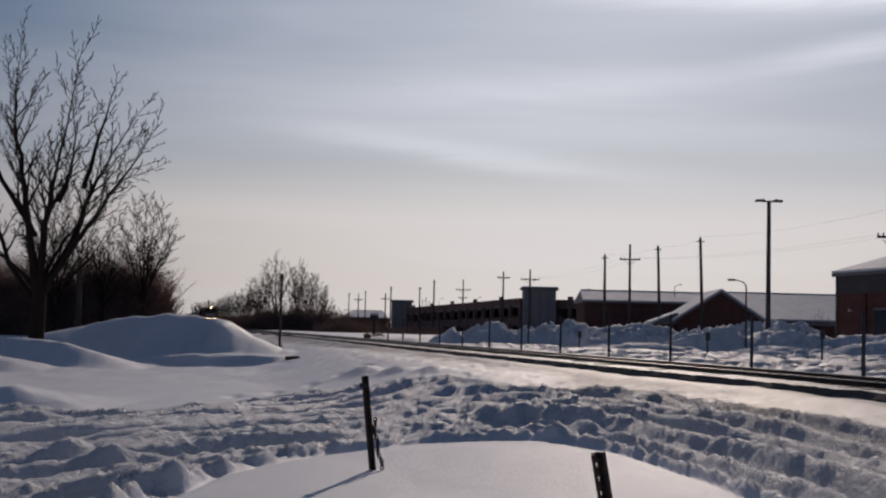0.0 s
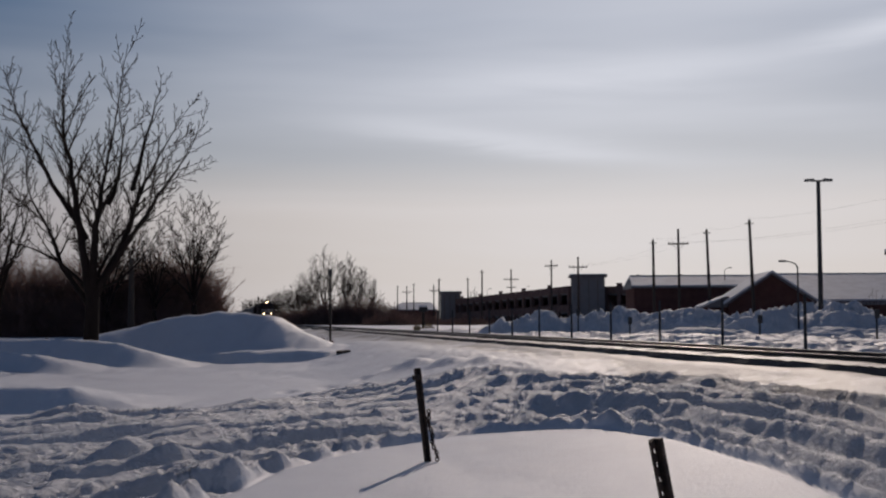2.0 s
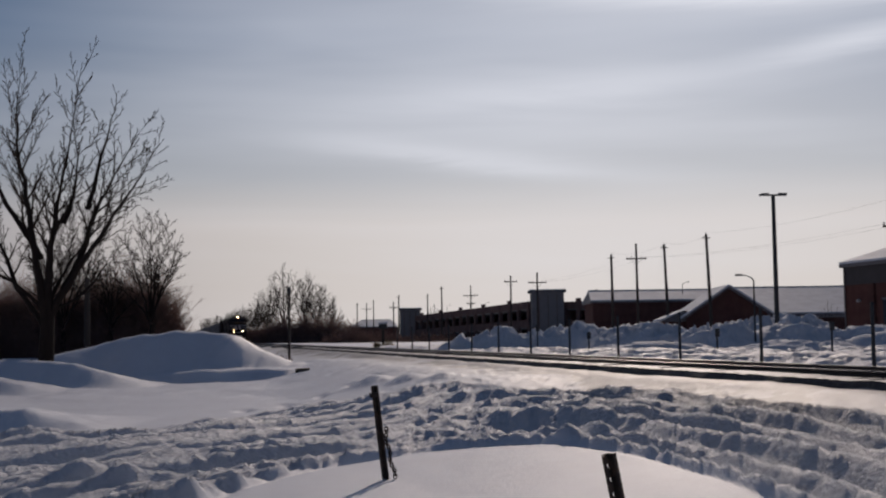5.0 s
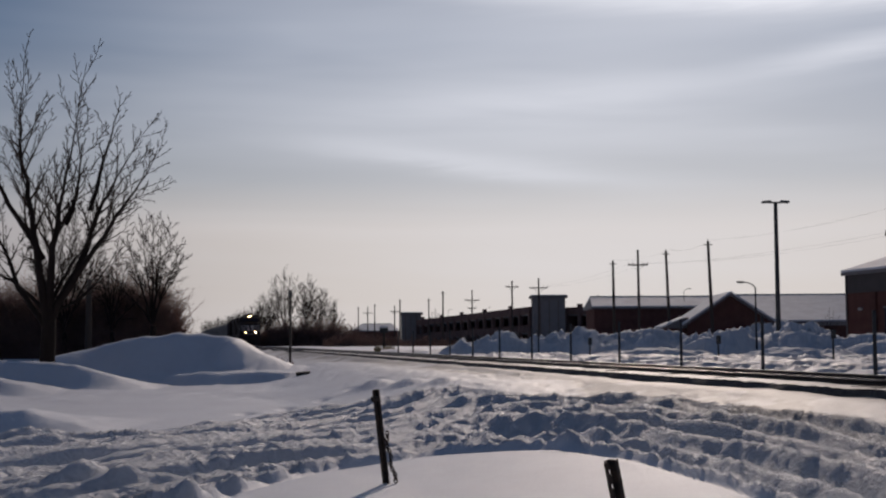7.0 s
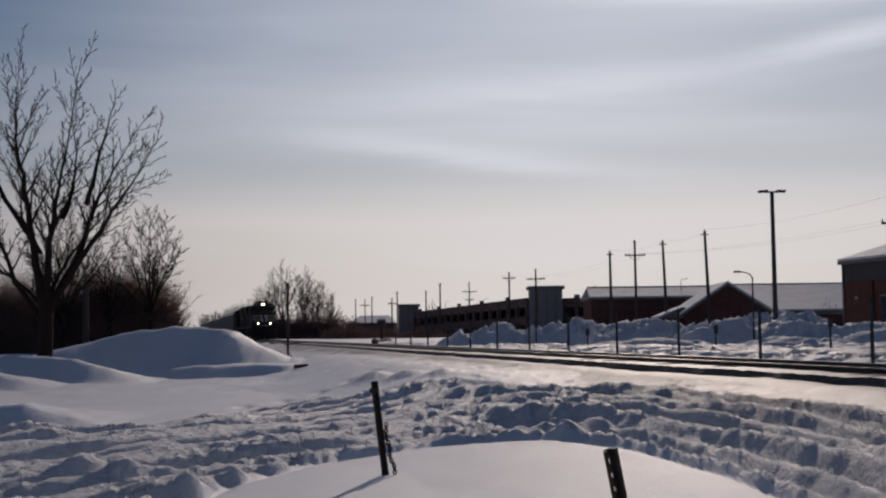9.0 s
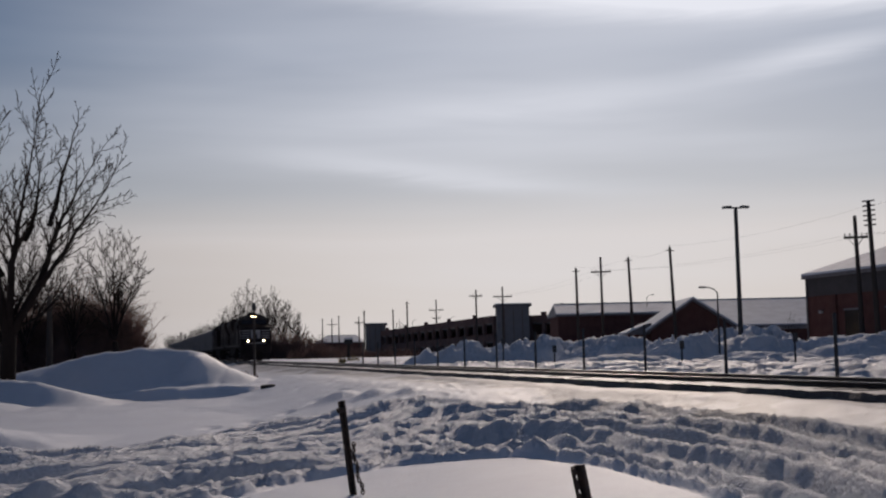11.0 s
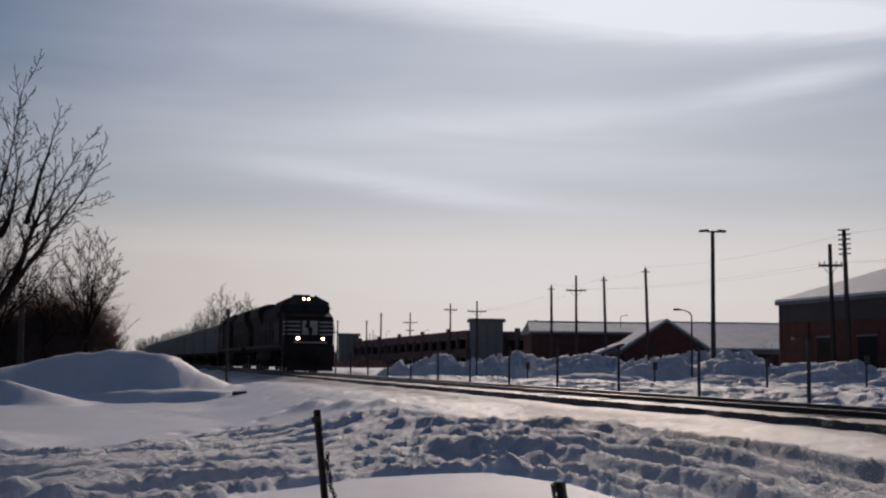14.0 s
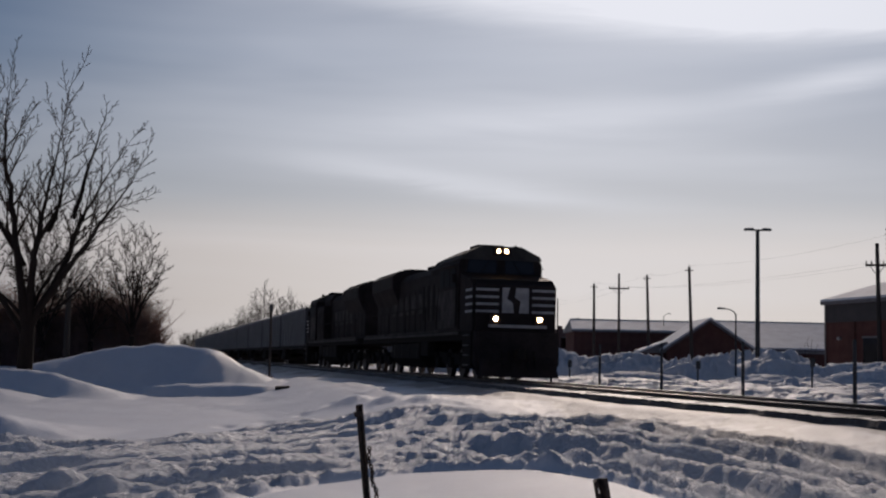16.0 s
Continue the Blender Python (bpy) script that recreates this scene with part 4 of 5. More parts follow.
# the tall tree: upright stems in the middle, long arching limbs on both sides
tree(-14.85, 45.0, (
    (0.70, ((0.0, 1.9), (-0.25, 4.5), (-0.55, 7.0), (-0.65, 8.8), (-0.35, 11.1))),
    (0.45, ((-0.2, 4.2), (-1.3, 6.2), (-2.1, 7.8), (-2.6, 9.2), (-3.0, 10.5))),
    (0.50, ((-0.1, 1.8), (-1.2, 3.2), (-1.9, 4.6), (-2.9, 6.4), (-3.2, 9.4))),
    (0.68, ((0.1, 2.0), (0.27, 4.2), (0.65, 5.8), (1.15, 7.6), (1.95, 11.0))),
    (0.40, ((0.6, 5.5), (0.95, 6.6), (0.95, 8.0), (0.7, 10.4))),
    (0.66, ((0.15, 2.1), (1.1, 4.4), (1.5, 6.1), (2.1, 7.5), (3.3, 9.8))),
    (0.38, ((1.5, 6.0), (1.9, 7.6), (2.3, 9.0), (2.6, 10.3))),
    (0.50, ((0.2, 2.2), (1.6, 4.2), (2.7, 5.7), (3.6, 6.9), (4.5, 8.2))),
    (0.30, ((0.1, 2.2), (1.3, 2.9), (2.2, 3.9), (2.9, 4.6))),
    (0.32, ((0.0, 2.2), (-1.2, 3.4), (-2.3, 3.9), (-3.2, 4.2))),
    (0.32, ((0.2, 2.8), (0.8, 4.0), (1.4, 4.9), (1.9, 5.6)))),
    0.27, 21, "tall bare multi-stemmed tree standing behind the snow drifts", 2.0, thin=0.0105, gap=0.30, reach=0.36, up=0.09)
tree_rnd = random.Random(17)
tree(-19.6, 47.5, fan_limbs(tree_rnd, 7, 9.0, 5.5, 1.6), 0.2, 5, "bare tree with slender branching stems", 1.5, thin=0.0105, gap=0.34)
tree(-15.9, 65.0, fan_limbs(tree_rnd, 8, 7.7, 4.6, 2.2), 0.15, 8, "bare small tree rising from dark brush", 1.8, thin=0.011, gap=0.22, reach=0.38, up=0.05)
tree(-18.2, 65.5, fan_limbs(tree_rnd, 6, 6.2, 3.4, 1.8), 0.13, 10, "low bare tree with dense fine twigs in the brush", 1.5, thin=0.011, gap=0.22, reach=0.38, up=0.05)
tree(-20.9, 66.0, fan_limbs(tree_rnd, 8, 8.4, 5.6, 1.8), 0.15, 9, "bare small tree rising from dark brush", 1.5, thin=0.011, gap=0.22, reach=0.38, up=0.05)
far_rnd = random.Random(3)
for fx, fy, fh, fw in ((-33.2, 222, 9.8, 6.0), (-29.8, 218, 13.2, 8.6), (-26.4, 221, 12.0, 5.0), (-23.9, 219, 10.8, 5.2), (-21.6, 222, 8.2, 4.4), (-36.2, 240, 8.2, 5.2), (-41.0, 258, 8.4, 6.4), (-45.0, 275, 8.4, 6.0), (-52, 304, 8.6, 7.0), (-59, 335, 8.6, 7.5), (-66, 368, 9.0, 8.0), (-72, 392, 8.6, 8.0), (-86, 452, 9.6, 10.0), (-98, 505, 10.0, 11.0), (-138, 690, 12.0, 14.0)):
    tree(fx, fy, fan_limbs(far_rnd, 9, fh, fw, fh * 0.22, 0.5), 0.021 * fh, int(fx * -10), "distant bare tree beside the railway", fh * 0.22, z=0.5, thin=0.019 * max(1.0, fy / 250), gap=0.037 * fh, reach=0.40, up=0.035, last=2 if fy > 300 else 3)
for fx, fy, fh in ((-8.2, 262, 5.6), (-3.9, 262, 6.4)):
    tree(fx, fy, fan_limbs(far_rnd, 7, fh, 4.0, 3.0), 0.13, int(fy + fx), "small rounded bare tree beside the garage", 3.0, z=1.5, thin=0.03, gap=0.4)
tree(33.2, 108, fan_limbs(far_rnd, 6, 3.4, 2.2, 1.2), 0.07, 77, "small bare ornamental tree by the low wall", 1.3, thin=0.008, gap=0.35)


def brush(name, spots, count, seed, label, mat=None, height=(1.2, 2.6), thick=0.02, spread=0.5, kind="stuff", z=None):
    """A tangle of thin dead stems over the given round spots (x, y, radius, height)."""
    rnd = random.Random(seed)
    tb = Tubes()
    for cx, cy, rr, hh in spots:
        for _ in range(count):
            an, q = rnd.uniform(0, 2 * math.pi), rr * math.sqrt(rnd.random())
            x, y = cx + q * math.cos(an), cy + q * math.sin(an) * 0.7
            b = Vector((x, y, z if z is not None else 0.35))
            dome = math.sqrt(max(0.05, 1 - (q / rr) ** 2 * 0.8))
            h = hh * dome * (0.45 + 0.55 * rnd.random() ** 1.6) * (1.25 if rnd.random() < 0.06 else 1.0)
            lean = Vector((rnd.gauss(0, spread) * 0.5 + 0.3 * (x - cx) / rr, rnd.gauss(0, spread) * 0.5, 1)).normalized()
            p1 = b + lean * h * 0.5
            p2 = p1 + (lean + Vector((rnd.gauss(0, 0.25), rnd.gauss(0, 0.25), 0))).normalized() * h * 0.5
            tk = thick * rnd.uniform(0.6, 1.5)
            tb.tube([b, p1, p2], [tk, tk * 0.7, tk * 0.15], 3)
            for _k in range(2):
                s0 = p1.lerp(p2, rnd.random())
                tb.tube([s0, s0 + Vector((rnd.gauss(0, 0.3), rnd.gauss(0, 0.3), rnd.uniform(0.05, 0.4))) * h * 0.4], [tk * 0.6, tk * 0.1], 3)
    ob = tb.object(name, mat or BRUSH)
    return tagged(ob, label, "brush", kind=kind)


brush("thicket", [(-18.4, 69, 2.2, 5.8), (-20.0, 70, 2.8, 5.7), (-23.5, 70, 2.8, 5.6), (-27, 70, 3.0, 5.6), (-31, 70, 3.4, 5.6), (-17.4, 69, 1.5, 5.2), (-18, 67, 2.4, 3.0), (-22, 67, 2.4, 3.2), (-26, 67, 2.6, 3.2)], 3000, 31, "dense dark thicket of leafless brush", thick=0.028)
brush("thicket", [(-20.5, 208, 5.0, 5.5), (-26.0, 210, 5.0, 6.0), (-30.5, 214, 3.6, 4.6), (-34.5, 232, 4.0, 4.2), (-41, 262, 5, 4.4), (-51, 304, 6, 4.6), (-67, 372, 8, 5.0), (-88, 460, 10, 5.5), (-115, 590, 12, 6.0)], 1100, 32, "far dark thicket beside the railway", thick=0.075)
brush("thicket", [(-16, 190, 4, 3.0), (-11, 200, 4, 2.4), (-4, 190, 5, 2.2), (-16, 240, 6, 3.2)], 500, 33, "low brown brush beyond the tracks", thick=0.06)
brush("dry_grass_tuft", [(-5.85, 96, 0.24, 0.62), (-5.0, 96, 0.42, 0.66)], 260, 34, "tufts of yellow dry grass in snow", STRAW, thick=0.02, z=0.75)


brush("weed_stems", [(-8.2, 59.6, 0.5, 0.6)], 60, 35, "dead weed stems at the marker post", thick=0.012, z=level(-8.2, 59.6) - 0.05)


def buried_board(x, y):
    ob = part("buried_board", box(-0.26, 0.26, -0.15, 0.15, -0.1, 0.1, 0.02), WOOD)
    ob.matrix_world = pose(x, y, level(x, y), 4, -3, 12)
    tagged(ob, "dark weathered board half buried in the drift", "board")


buried_board(-5.6, 46.2)


def yellow_rail(x, y, turn, n):
    r = thing("barrier_rail", pose(x, y, level(x, y), 0, 0, turn), "low yellow steel barrier rail before the brick hall", "barrier")
    for k in range(n):
        part("rail_post", rod((2.2 * k, 0, -0.2), (2.2 * k, 0, 0.58), 0.06, None, 8), YELLOW, r)
    part("top_rail", rod((-0.2, 0, 0.54), (2.2 * (n - 1) + 0.2, 0, 0.54), 0.05, None, 8), YELLOW, r)


yellow_rail(29.4, 78.0, TURN - 90, 9)


def stub_fence():
    f = thing("stub_fence", pose(-18.4, 47.0, level(-18.4, 47.0)), "short dark wooden fence posts in snow", "fence")
    for k in range(6):
        part("post", rod((0.55 * k, 0.1 * k, -0.2), (0.55 * k, 0.1 * k, 0.75 + 0.08 * (k % 3)), 0.05, 0.045, 7), WOOD, f)
    part("rail", rod((0, 0, 0.5), (2.75, 0.5, 0.5), 0.03, None, 6), WOOD, f)


stub_fence()


def lot_post(x, y, h):
    z = level(x, y)
    p = thing("lot_post", pose(x, y, z - 0.2), "short steel marker post in the snow banks", "post", "marker posts")
    part("shaft", rod((0, 0, 0), (0, 0, h), 0.04, 0.04, 8), STEEL_DARK, p)
    part("sign_plate", box(-0.1, 0.1, -0.075, -0.062, h - 0.35, h, 0.004), STEEL_DARK, p)


for lx, ly, lh in ((11.2, 52, 1.3), (14.8, 48, 1.5), (17.6, 45, 1.4), (6.9, 62, 1.3), (4.6, 66, 1.4), (20.2, 42, 1.4)):
    lot_post(lx, ly, lh)


# ---- the train ----
def locomotive():
    """Six-axle wide-cab diesel; y points ahead, from the nose plane at 0, z = 0 on the rail tops."""
    e = thing("locomotive", pose(0, 0, 0), "black diesel locomotive with white nose stripes and lit headlamps", "locomotive", "locomotives of the train")
    L = 21.6
    # frame, walkway, tank
    part("frame", box(-1.45, 1.45, -L + 0.3, -0.2, 1.30, 1.62, 0.03), GRIME, e)
    part("walkway_edge", box(-1.53, -1.46, -L + 0.9, -1.9, 1.5, 1.60), ROOFDUST, e, "pale sill stripe")
    part("walkway_edge", box(1.46, 1.53, -L + 0.9, -1.9, 1.5, 1.60), ROOFDUST, e, "pale sill stripe")
    tank = [(-1.45, 1.25), (1.45, 1.25), (1.45, 0.65), (1.05, 0.3), (-1.05, 0.3), (-1.45, 0.65)]
    part("fuel_tank", prism(tank, "y", -14.0, -8.4), GRIME, e)
    # pilot and plough
    part("pilot", prism([(-1.45, 1.6), (1.45, 1.6), (1.45, 0.55), (1.28, 0.15), (-1.28, 0.15), (-1.45, 0.55)], "y", -0.35, -0.05), BLACK, e)
    part("plough", prism([(-0.05, 0.75), (0.42, 0.1), (-0.05, 0.1)], "x", -1.3, 1.3), BLACK, e)
    part("front_sill", box(-1.0, 1.0, -0.04, 0.0, 1.72, 1.82), WHITE, e, "white sill line on the front platform")
    cp = part("coupler", box(-0.14, 0.14, 0.0, 0.55, 0.72, 1.02, 0.04), GRIME, e)
    part("knuckle", rod((0.05, 0.6, 0.7), (0.05, 0.6, 1.04), 0.15, None, 10), GRIME, cp)
    for k in (-0.55, -0.3, 0.3, 0.55):
        part("air_hose", rod((k, 0.02, 0.95), (k * 1.05, 0.22, 0.35), 0.03, None, 6), GRIME, e)
    for sx in (-1, 1):
        st = part("step_well", box(sx * 1.08, sx * 1.5, -1.5, -0.36, 0.35, 1.6), GRIME, e)
        for zz in (0.45, 0.78, 1.11, 1.44):
            part("step", box(sx * 1.1, sx * 1.55, -1.3, -0.5, zz, zz + 0.04), STEEL_DARK, st)
        part("handrail", rod((sx * 1.46, -0.25, 1.6), (sx * 1.46, -0.25, 2.75), 0.02, None, 6), GRIME, e)
        hr = part("handrail", rod((sx * 1.46, -5.6, 2.6), (sx * 1.46, -L + 0.9, 2.6), 0.018, None, 6), GRIME, e)
        for k in range(9):
            part("stanchion", rod((sx * 1.46, -5.6 - 1.85 * k, 1.6), (sx * 1.46, -5.6 - 1.85 * k, 2.6), 0.016, None, 5), GRIME, hr)
        # ditch lights
        dl = part("ditch_light", box(sx * 0.76 - 0.17, sx * 0.76 + 0.17, -0.28, -0.02, 1.84, 2.16, 0.03), BLACK, e)
        part("lens", rod((sx * 0.76, -0.03, 2.0), (sx * 0.76, 0.012, 2.0), 0.078, 0.07, 16), LAMP_ON, dl, "lit ditch lamp")
    # short nose with slanted top, and wide cab
    nose = [(-0.35, 1.62), (-0.30, 3.15), (-0.55, 3.32), (-2.15, 3.62), (-2.15, 1.62)]
    bm = prism(nose, "x", -1.45, 1.45)
    bmesh.ops.bevel(bm, geom=[ed for ed in bm.edges if abs(ed.verts[0].co.x - ed.verts[1].co.x) < 0.01 and min(v.co.y for v in ed.verts) > -0.7], offset=0.10, segments=2, affect="EDGES")
    part("nose", bm, BLACK, e)
    # pale strip painted as the sunlit glint along the nose's top edge
    part("nose_sunlit_rim", box(-1.35, 1.42, -0.62, -0.5, 3.32, 3.345), ROOFDUST, e)
    cab = [(-1.5, 1.62), (1.5, 1.62), (1.5, 3.98), (1.42, 4.13), (-1.42, 4.13), (-1.5, 3.98)]
    part("cab", prism(cab, "y", -5.2, -2.15), BLACK, e)
    roof = [(-1.47, 4.12), (1.47, 4.12), (1.40, 4.27), (0.72, 4.60), (-0.72, 4.60), (-1.40, 4.27)]
    part("cab_roof", prism(roof, "y", -5.25, -2.05), ROOFDUST, e, "grey dusty cab roof")
    for sx in (-1, 1):
        ws = part("windshield", prism([(sx * 0.16, 3.66), (sx * 1.22, 3.66), (sx * 1.15, 4.16), (sx * 0.16, 4.16)], "y", -2.16, -2.13), GLASS_DARK, e)
        part("wiper", rod((sx * 0.7, -2.1, 3.68), (sx * 0.45, -2.1, 4.05), 0.012, None, 5), GRIME, ws)
        for ya, yb in ((-3.3, -2.6), (-4.15, -3.45), (-4.85, -4.3)):
            part("side_window", box(sx * 1.495, sx * 1.515, ya, yb, 3.2, 3.85), WINDOW_DUSTY, e)
        part("sunshade", box(sx * 1.5, sx * 1.72, -4.2, -2.6, 3.9, 3.93), ROOFDUST, e)
        part("mirror", box(sx * 1.52, sx * 1.66, -2.5, -2.45, 3.3, 3.6), BLACK, e)
        part("cab_door", box(sx * 1.495, sx * 1.512, -2.55, -2.2, 1.75, 3.5), GRIME, e)
    hl = part("headlight", box(-0.32, 0.32, -2.06, -1.94, 4.28, 4.56, 0.03), BLACK, e)
    for sx in (-1, 1):
        part("lens", rod((sx * 0.14, -1.95, 4.42), (sx * 0.14, -1.92, 4.42), 0.062, 0.056, 16), LAMP_ON, hl, "lit headlamp")
    part("number_board", box(-1.05, -0.55, -2.13, -2.1, 4.24, 4.42), WHITE, e, "pale number board")
    part("number_board", box(0.55, 1.05, -2.13, -2.1, 4.24, 4.42), WHITE, e, "pale number board")
    # white stripes and emblem panel across the nose
    for k in range(4):
        z = 2.22 + 0.24 * k
        for sx in (-1, 1):
            part("nose_stripe", box(sx * 0.58, sx * 1.36, -0.36, -0.285, z, z + 0.085), WHITE, e, "white painted stripe")
            part("nose_stripe", box(sx * 1.445, sx * 1.457, -1.35, -0.46, z, z + 0.085), WHITE, e, "white painted stripe")
    part("emblem", prism([(-0.46, 2.22), (-0.12, 2.22), (-0.18, 2.6), (0.02, 2.75), (-0.02, 3.06), (-0.46, 3.06)], "y", -0.36, -0.285), WHITE, e, "white emblem shape")
    part("emblem", prism([(0.06, 2.22), (0.46, 2.22), (0.46, 3.06), (0.2, 3.06), (0.30, 2.7), (0.1, 2.55)], "y", -0.36, -0.285), WHITE, e, "white emblem shape")
    # long hood with its doors, radiator wings and roof gear
    hood = [(-0.95, 1.62), (0.95, 1.62), (0.95, 4.0), (0.7, 4.3), (-0.7, 4.3), (-0.95, 4.0)]
    part("long_hood", prism(hood, "y", -L + 1.3, -5.2), BLACK, e)
    part("equipment_box", box(-1.42, 1.42, -8.3, -5.25, 1.63, 3.75, 0.05), BLACK, e)
    part("dynamic_brake_housing", prism([(-0.97, 3.6), (0.97, 3.6), (1.06, 4.1), (0.8, 4.46), (-0.8, 4.46), (-1.06, 4.1)], "y", -8.4, -5.8), BLACK, e)
    part("radiator", prism([(-0.96, 3.0), (0.96, 3.0), (1.3, 3.75), (1.3, 4.3), (0.95, 4.55), (-0.95, 4.55), (-1.3, 4.3), (-1.3, 3.75)], "y", -L + 1.5, -L + 6.6), BLACK, e)
    part("exhaust_stack", box(-0.35, 0.35, -12.2, -11.3, 4.3, 4.55, 0.04), GRIME, e)
    for k in range(3):
        part("roof_fan", rod((0, -L + 2.5 + 1.5 * k, 4.6), (0, -L + 2.5 + 1.5 * k, 4.68), 0.6, None, 18), GRIME, e)
    for sx in (-1, 1):
        for k in range(9):
            y = -9.9 - 1.12 * k
            part("hood_door", box(sx * 0.95, sx * 0.972, y - 0.5, y + 0.5, 1.8, 3.5, 0.006), BLACK, e)
        for k in range(7):
            part("radiator_slat", box(sx * 1.3, sx * 1.315, -L + 1.8, -L + 6.3, 3.78 + 0.08 * k, 3.81 + 0.08 * k), ROOFDUST, e)
        part("side_panel", box(sx * 1.5, sx * 1.508, -5.1, -2.62, 1.75, 3.1), DUSTED, e, "dust-greyed cab side panel")
        for k in range(5):
            part("letter_bar", box(sx * 0.972, sx * 0.985, -10.9 - 1.35 * k, -10.1 - 1.35 * k, 2.5, 3.3), DUSTED, e, "faded pale lettering bar")
    for sx in (-1, 1):
        for k in range(6):
            y = -5.75 - 0.44 * k
            part("hood_louvre", box(sx * 1.42, sx * 1.432, y - 0.16, y + 0.16, 2.1, 3.45, 0.004), GRIME if k % 2 else DUSTED, e)
        part("cab_side_lower", box(sx * 1.5, sx * 1.506, -2.55, -2.18, 2.0, 3.1), DUSTED, e)
        part("sill_line", box(sx * 1.462, sx * 1.475, -L + 1.0, -2.0, 1.63, 1.70), DUSTED, e, "pale dusty sill line")
        part("air_reservoir", rod((sx * 1.2, -9.0, 1.12), (sx * 1.2, -13.2, 1.12), 0.2, None, 14), GRIME, e)
        for k in range(4):
            part("tank_strap", box(sx * 1.45, sx * 1.462, -8.9 - 1.5 * k, -8.8 - 1.5 * k, 0.66, 1.25), DUSTED, e)
        part("battery_box", box(sx * 1.15, sx * 1.46, -8.2, -6.9, 0.75, 1.3, 0.03), GRIME, e)
        part("sand_hatch", box(sx * 1.28, sx * 1.435, -1.6, -0.8, 1.8, 2.7, 0.03), BLACK, e)
        part("grab_iron", rod((sx * 1.53, -2.32, 1.8), (sx * 1.53, -2.32, 3.3), 0.016, None, 6), GRIME, e)
    part("cab_air_unit", box(-0.5, 0.5, -4.6, -3.5, 4.61, 4.78, 0.05), GRIME, e)
    part("antenna_dome", rod((-0.75, -2.9, 4.58), (-0.75, -2.9, 4.72), 0.12, 0.06, 12), ROOFDUST, e)
    part("horn", rod((0.3, -6.0, 4.55), (0.3, -5.4, 4.6), 0.05, 0.09, 8), STEEL_DARK, e)
    # trucks
    for yc in (-4.2, -L + 4.0):
        for sx in (-1, 1):
            tr = part("truck_frame", prism([(yc - 2.5, 0.62), (yc - 2.3, 0.95), (yc - 0.6, 0.85), (yc + 0.6, 0.85), (yc + 2.3, 0.95), (yc + 2.5, 0.62), (yc + 1.3, 0.5), (yc, 0.42), (yc - 1.3, 0.5)], "x", sx * 0.95, sx * 1.15), GRIME, e)
            for k in (-1.9, 0, 1.9):
                part("axle_box", box(sx * 1.13, sx * 1.28, yc + k - 0.2, yc + k + 0.2, 0.36, 0.72, 0.03), GRIME, tr)
                part("spring", rod((sx * 1.2, yc + k - 0.35, 0.55), (sx * 1.2, yc + k - 0.35, 0.9), 0.09, None, 8), GRIME, tr)
    return e


def wheelset(parent, y, r=0.53):
    bm = rod((-0.72, 0, 0), (0.72, 0, 0), 0.08, None, 10)
    for sx in (-1, 1):
        bm_rod(bm, (sx * 0.66, 0, 0), (sx * 0.79, 0, 0), r, r - 0.005, 28)
        bm_rod(bm, (sx * 0.63, 0, 0), (sx * 0.665, 0, 0), r + 0.025, r + 0.025, 28)
        for k in range(5):
            an = 2 * math.pi * k / 5
            bm_rod(bm, (sx * 0.79, 0.3 * math.cos(an), 0.3 * math.sin(an)), (sx * 0.80, 0.3 * math.cos(an), 0.3 * math.sin(an)), 0.08, None, 8)
    w = part("wheelset", bm, RAILSTEEL, parent)
    w.matrix_local = pose(0, y, r)
    return w


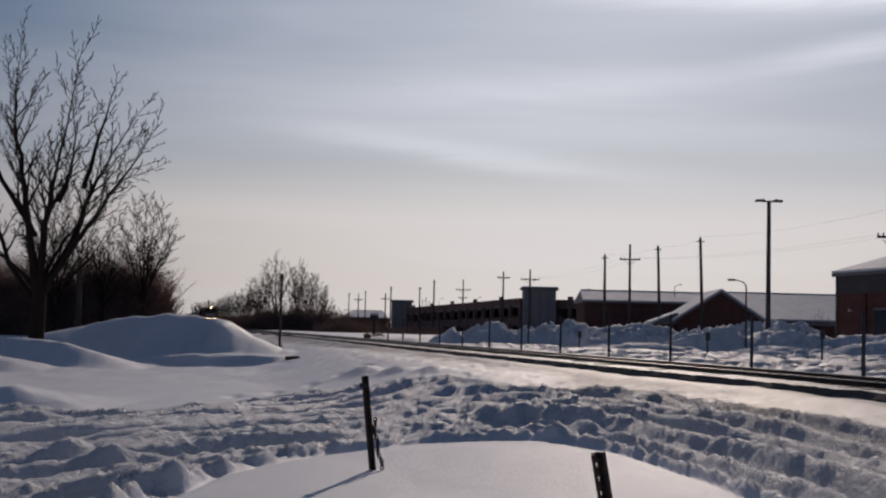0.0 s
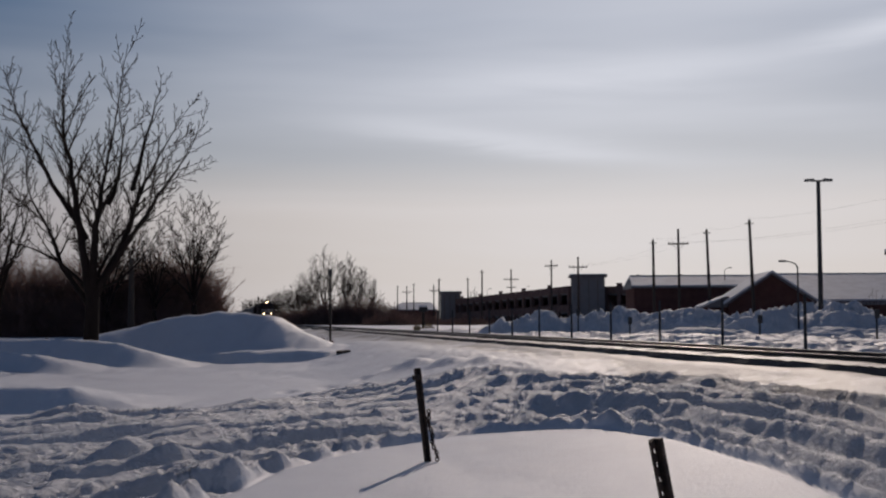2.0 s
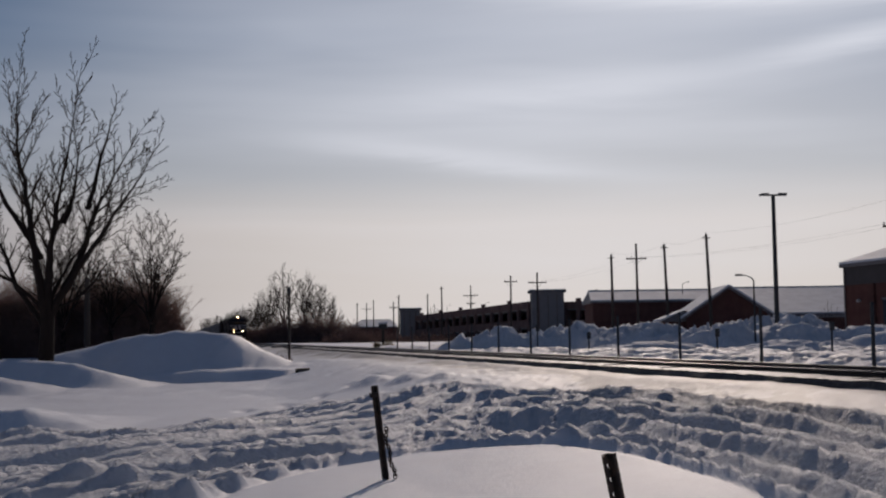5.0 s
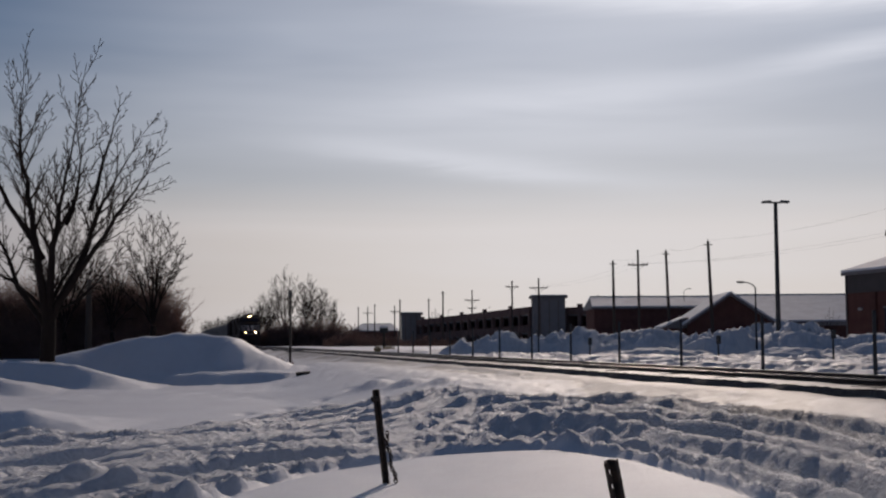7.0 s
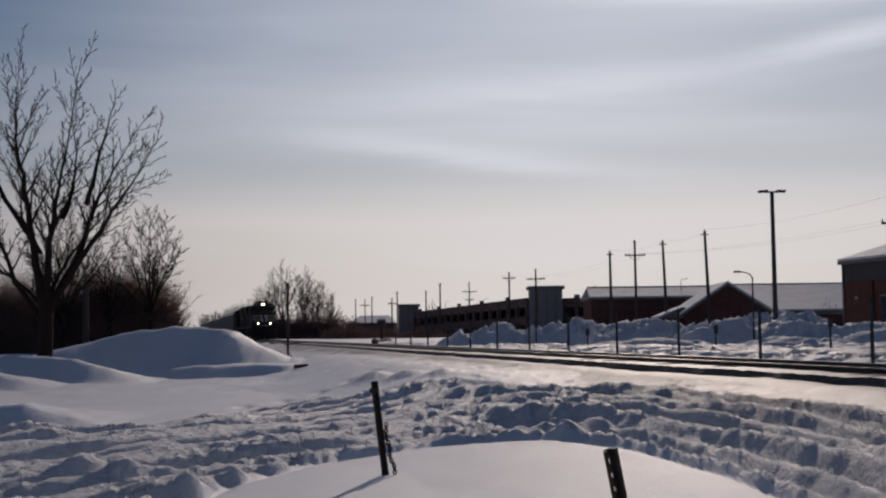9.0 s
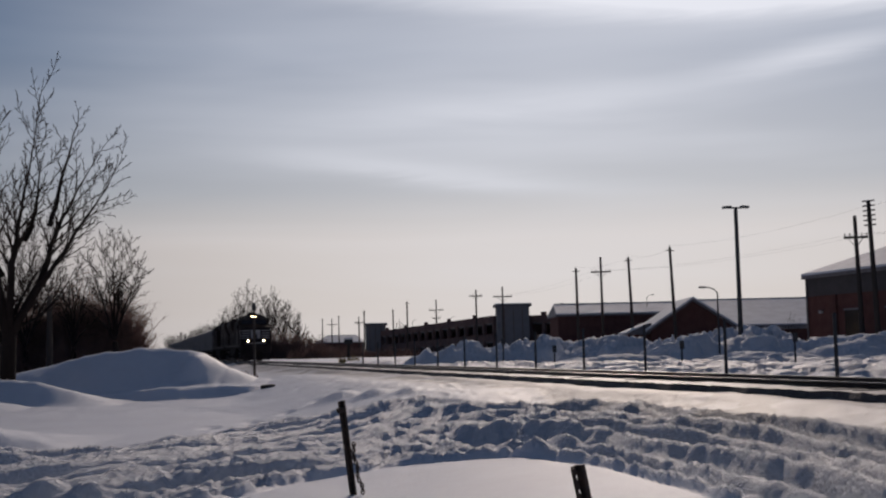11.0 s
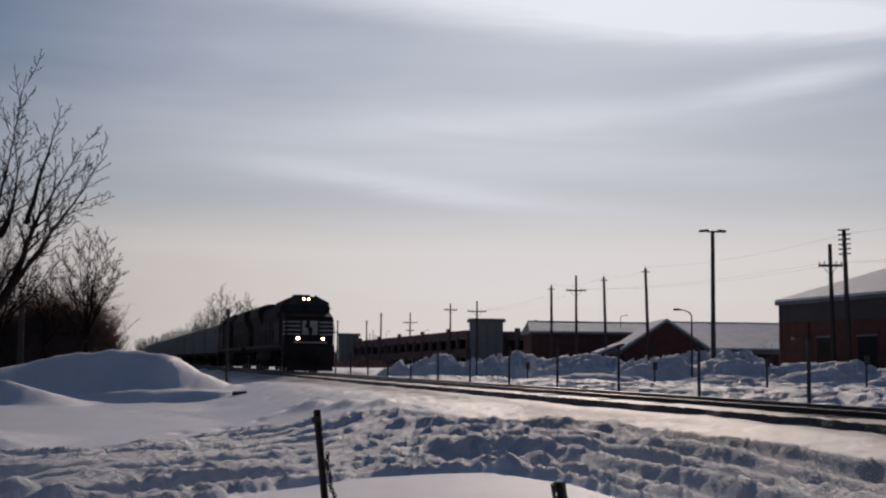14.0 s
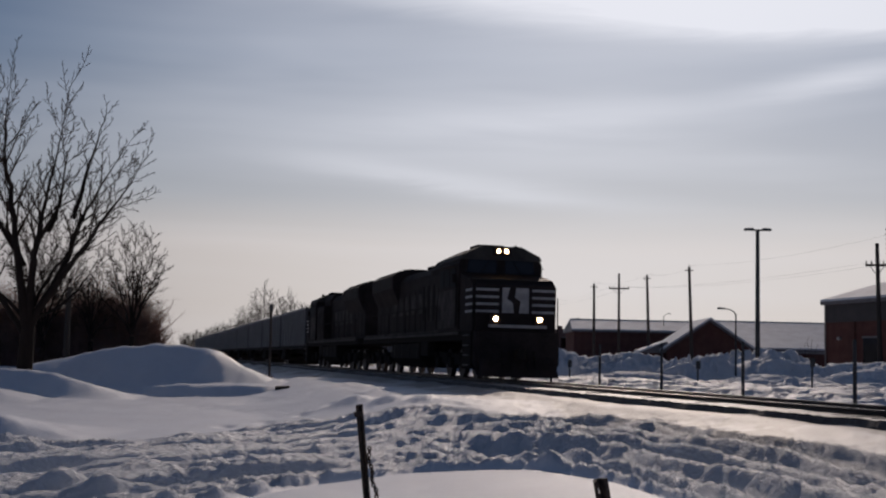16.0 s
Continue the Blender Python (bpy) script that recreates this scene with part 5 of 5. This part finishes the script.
def rail_trailer():
    """Highway trailer riding on a shared rail bogie; y ahead, its front at 0."""
    e = thing("rail_trailer", pose(0, 0, 0), "pale grey box trailer riding on rail bogies", "rail car", "trailers of the train")
    L = 16.0
    part("box_body", box(-1.3, 1.3, -L, -0.25, 1.18, 4.02, 0.03), TRAILER, e)
    for sx in (-1, 1):
        sd = part("side_rail", box(sx * 1.3, sx * 1.325, -L, -0.25, 1.18, 1.4), GRIME, e)
        part("top_rail", box(sx * 1.3, sx * 1.32, -L, -0.25, 3.9, 4.02), GALV, e)
        for k in range(14):
            y = -0.8 - 1.12 * k
            part("side_post", box(sx * 1.3, sx * 1.318, y - 0.03, y + 0.03, 1.4, 3.9), GALV, sd)
    part("underframe", box(-0.5, 0.5, -L + 0.2, -0.4, 0.85, 1.17), GRIME, e)
    part("landing_gear", box(-1.0, 1.0, -3.2, -3.0, 0.4, 1.17), GRIME, e)
    for k, y in enumerate((-13.2, -14.4)):
        for sx in (-1, 1):
            part("tyre", rod((sx * 0.85, y, 0.85), (sx * 1.25, y, 0.85), 0.5, None, 18), GRIME, e)
    bg = part("bogie", prism([(-1.1 - L, 0.45), (-0.8 - L, 0.8), (0.8 - L, 0.8), (1.1 - L, 0.45), (0.4 - L, 0.35), (-0.4 - L, 0.35)], "x", -1.1, 1.1), GRIME, e)
    for y in (-0.85, 0.85):
        wh = part("bogie_wheel", rod((-0.78, y - L, 0.43), (0.78, y - L, 0.43), 0.42, None, 20), RAILSTEEL, bg)
    return e


lead = locomotive()
lead_wheels = [(wheelset(lead, yc + k), yc + k) for yc in (-4.2, -17.6) for k in (-1.9, 0, 1.9)]
second = copy_thing(lead, pose(0, 0, 0))
for ob in second.children_recursive:
    if ob.name.startswith("lens"):
        ob.data = ob.data.copy()
        ob.data.materials[0] = GLASS_DARK
        ob["label"] = "unlit lamp glass"
tagged(second, "black diesel locomotive coupled backwards behind the leading engine")
trailers = [rail_trailer()]
for _ in range(11):
    trailers.append(copy_thing(trailers[0], pose(0, 0, 0)))


def along(t):
    """Metres from the foot of the camera's perpendicular to the leading nose."""
    u = 16.0 - t
    return 38.9 + 16.89 * u - 0.0745 * u * u


def motions():
    # wheels roll on the rails, one row for each film picture
    for car in (lead, second):
        for w in [o for o in car.children if o.name.startswith("wheelset")]:
            y, r = w.location.y, 0.53
            walk(w, [(k / FPS, pose(0, y, r, math.degrees((1 if car is second else -1) * (along(0) - along(k / FPS)) / r) % 360, 0, 0)) for k in range(481)])
    times = [0.5 * k for k in range(33)]
    cars = [(lead, 0.0), (second, 44.2)] + [(tr, 45.6 + 16.6 * k) for k, tr in enumerate(trailers)]
    for car, back in cars:
        rows = []
        for t in times:
            p = by_track(0.13, along(t) + back, RAIL)
            rows.append((t, pose(p.x, p.y, p.z, 0, 0, TURN + (0 if car is second else 180))))
        walk(car, rows)


motions()
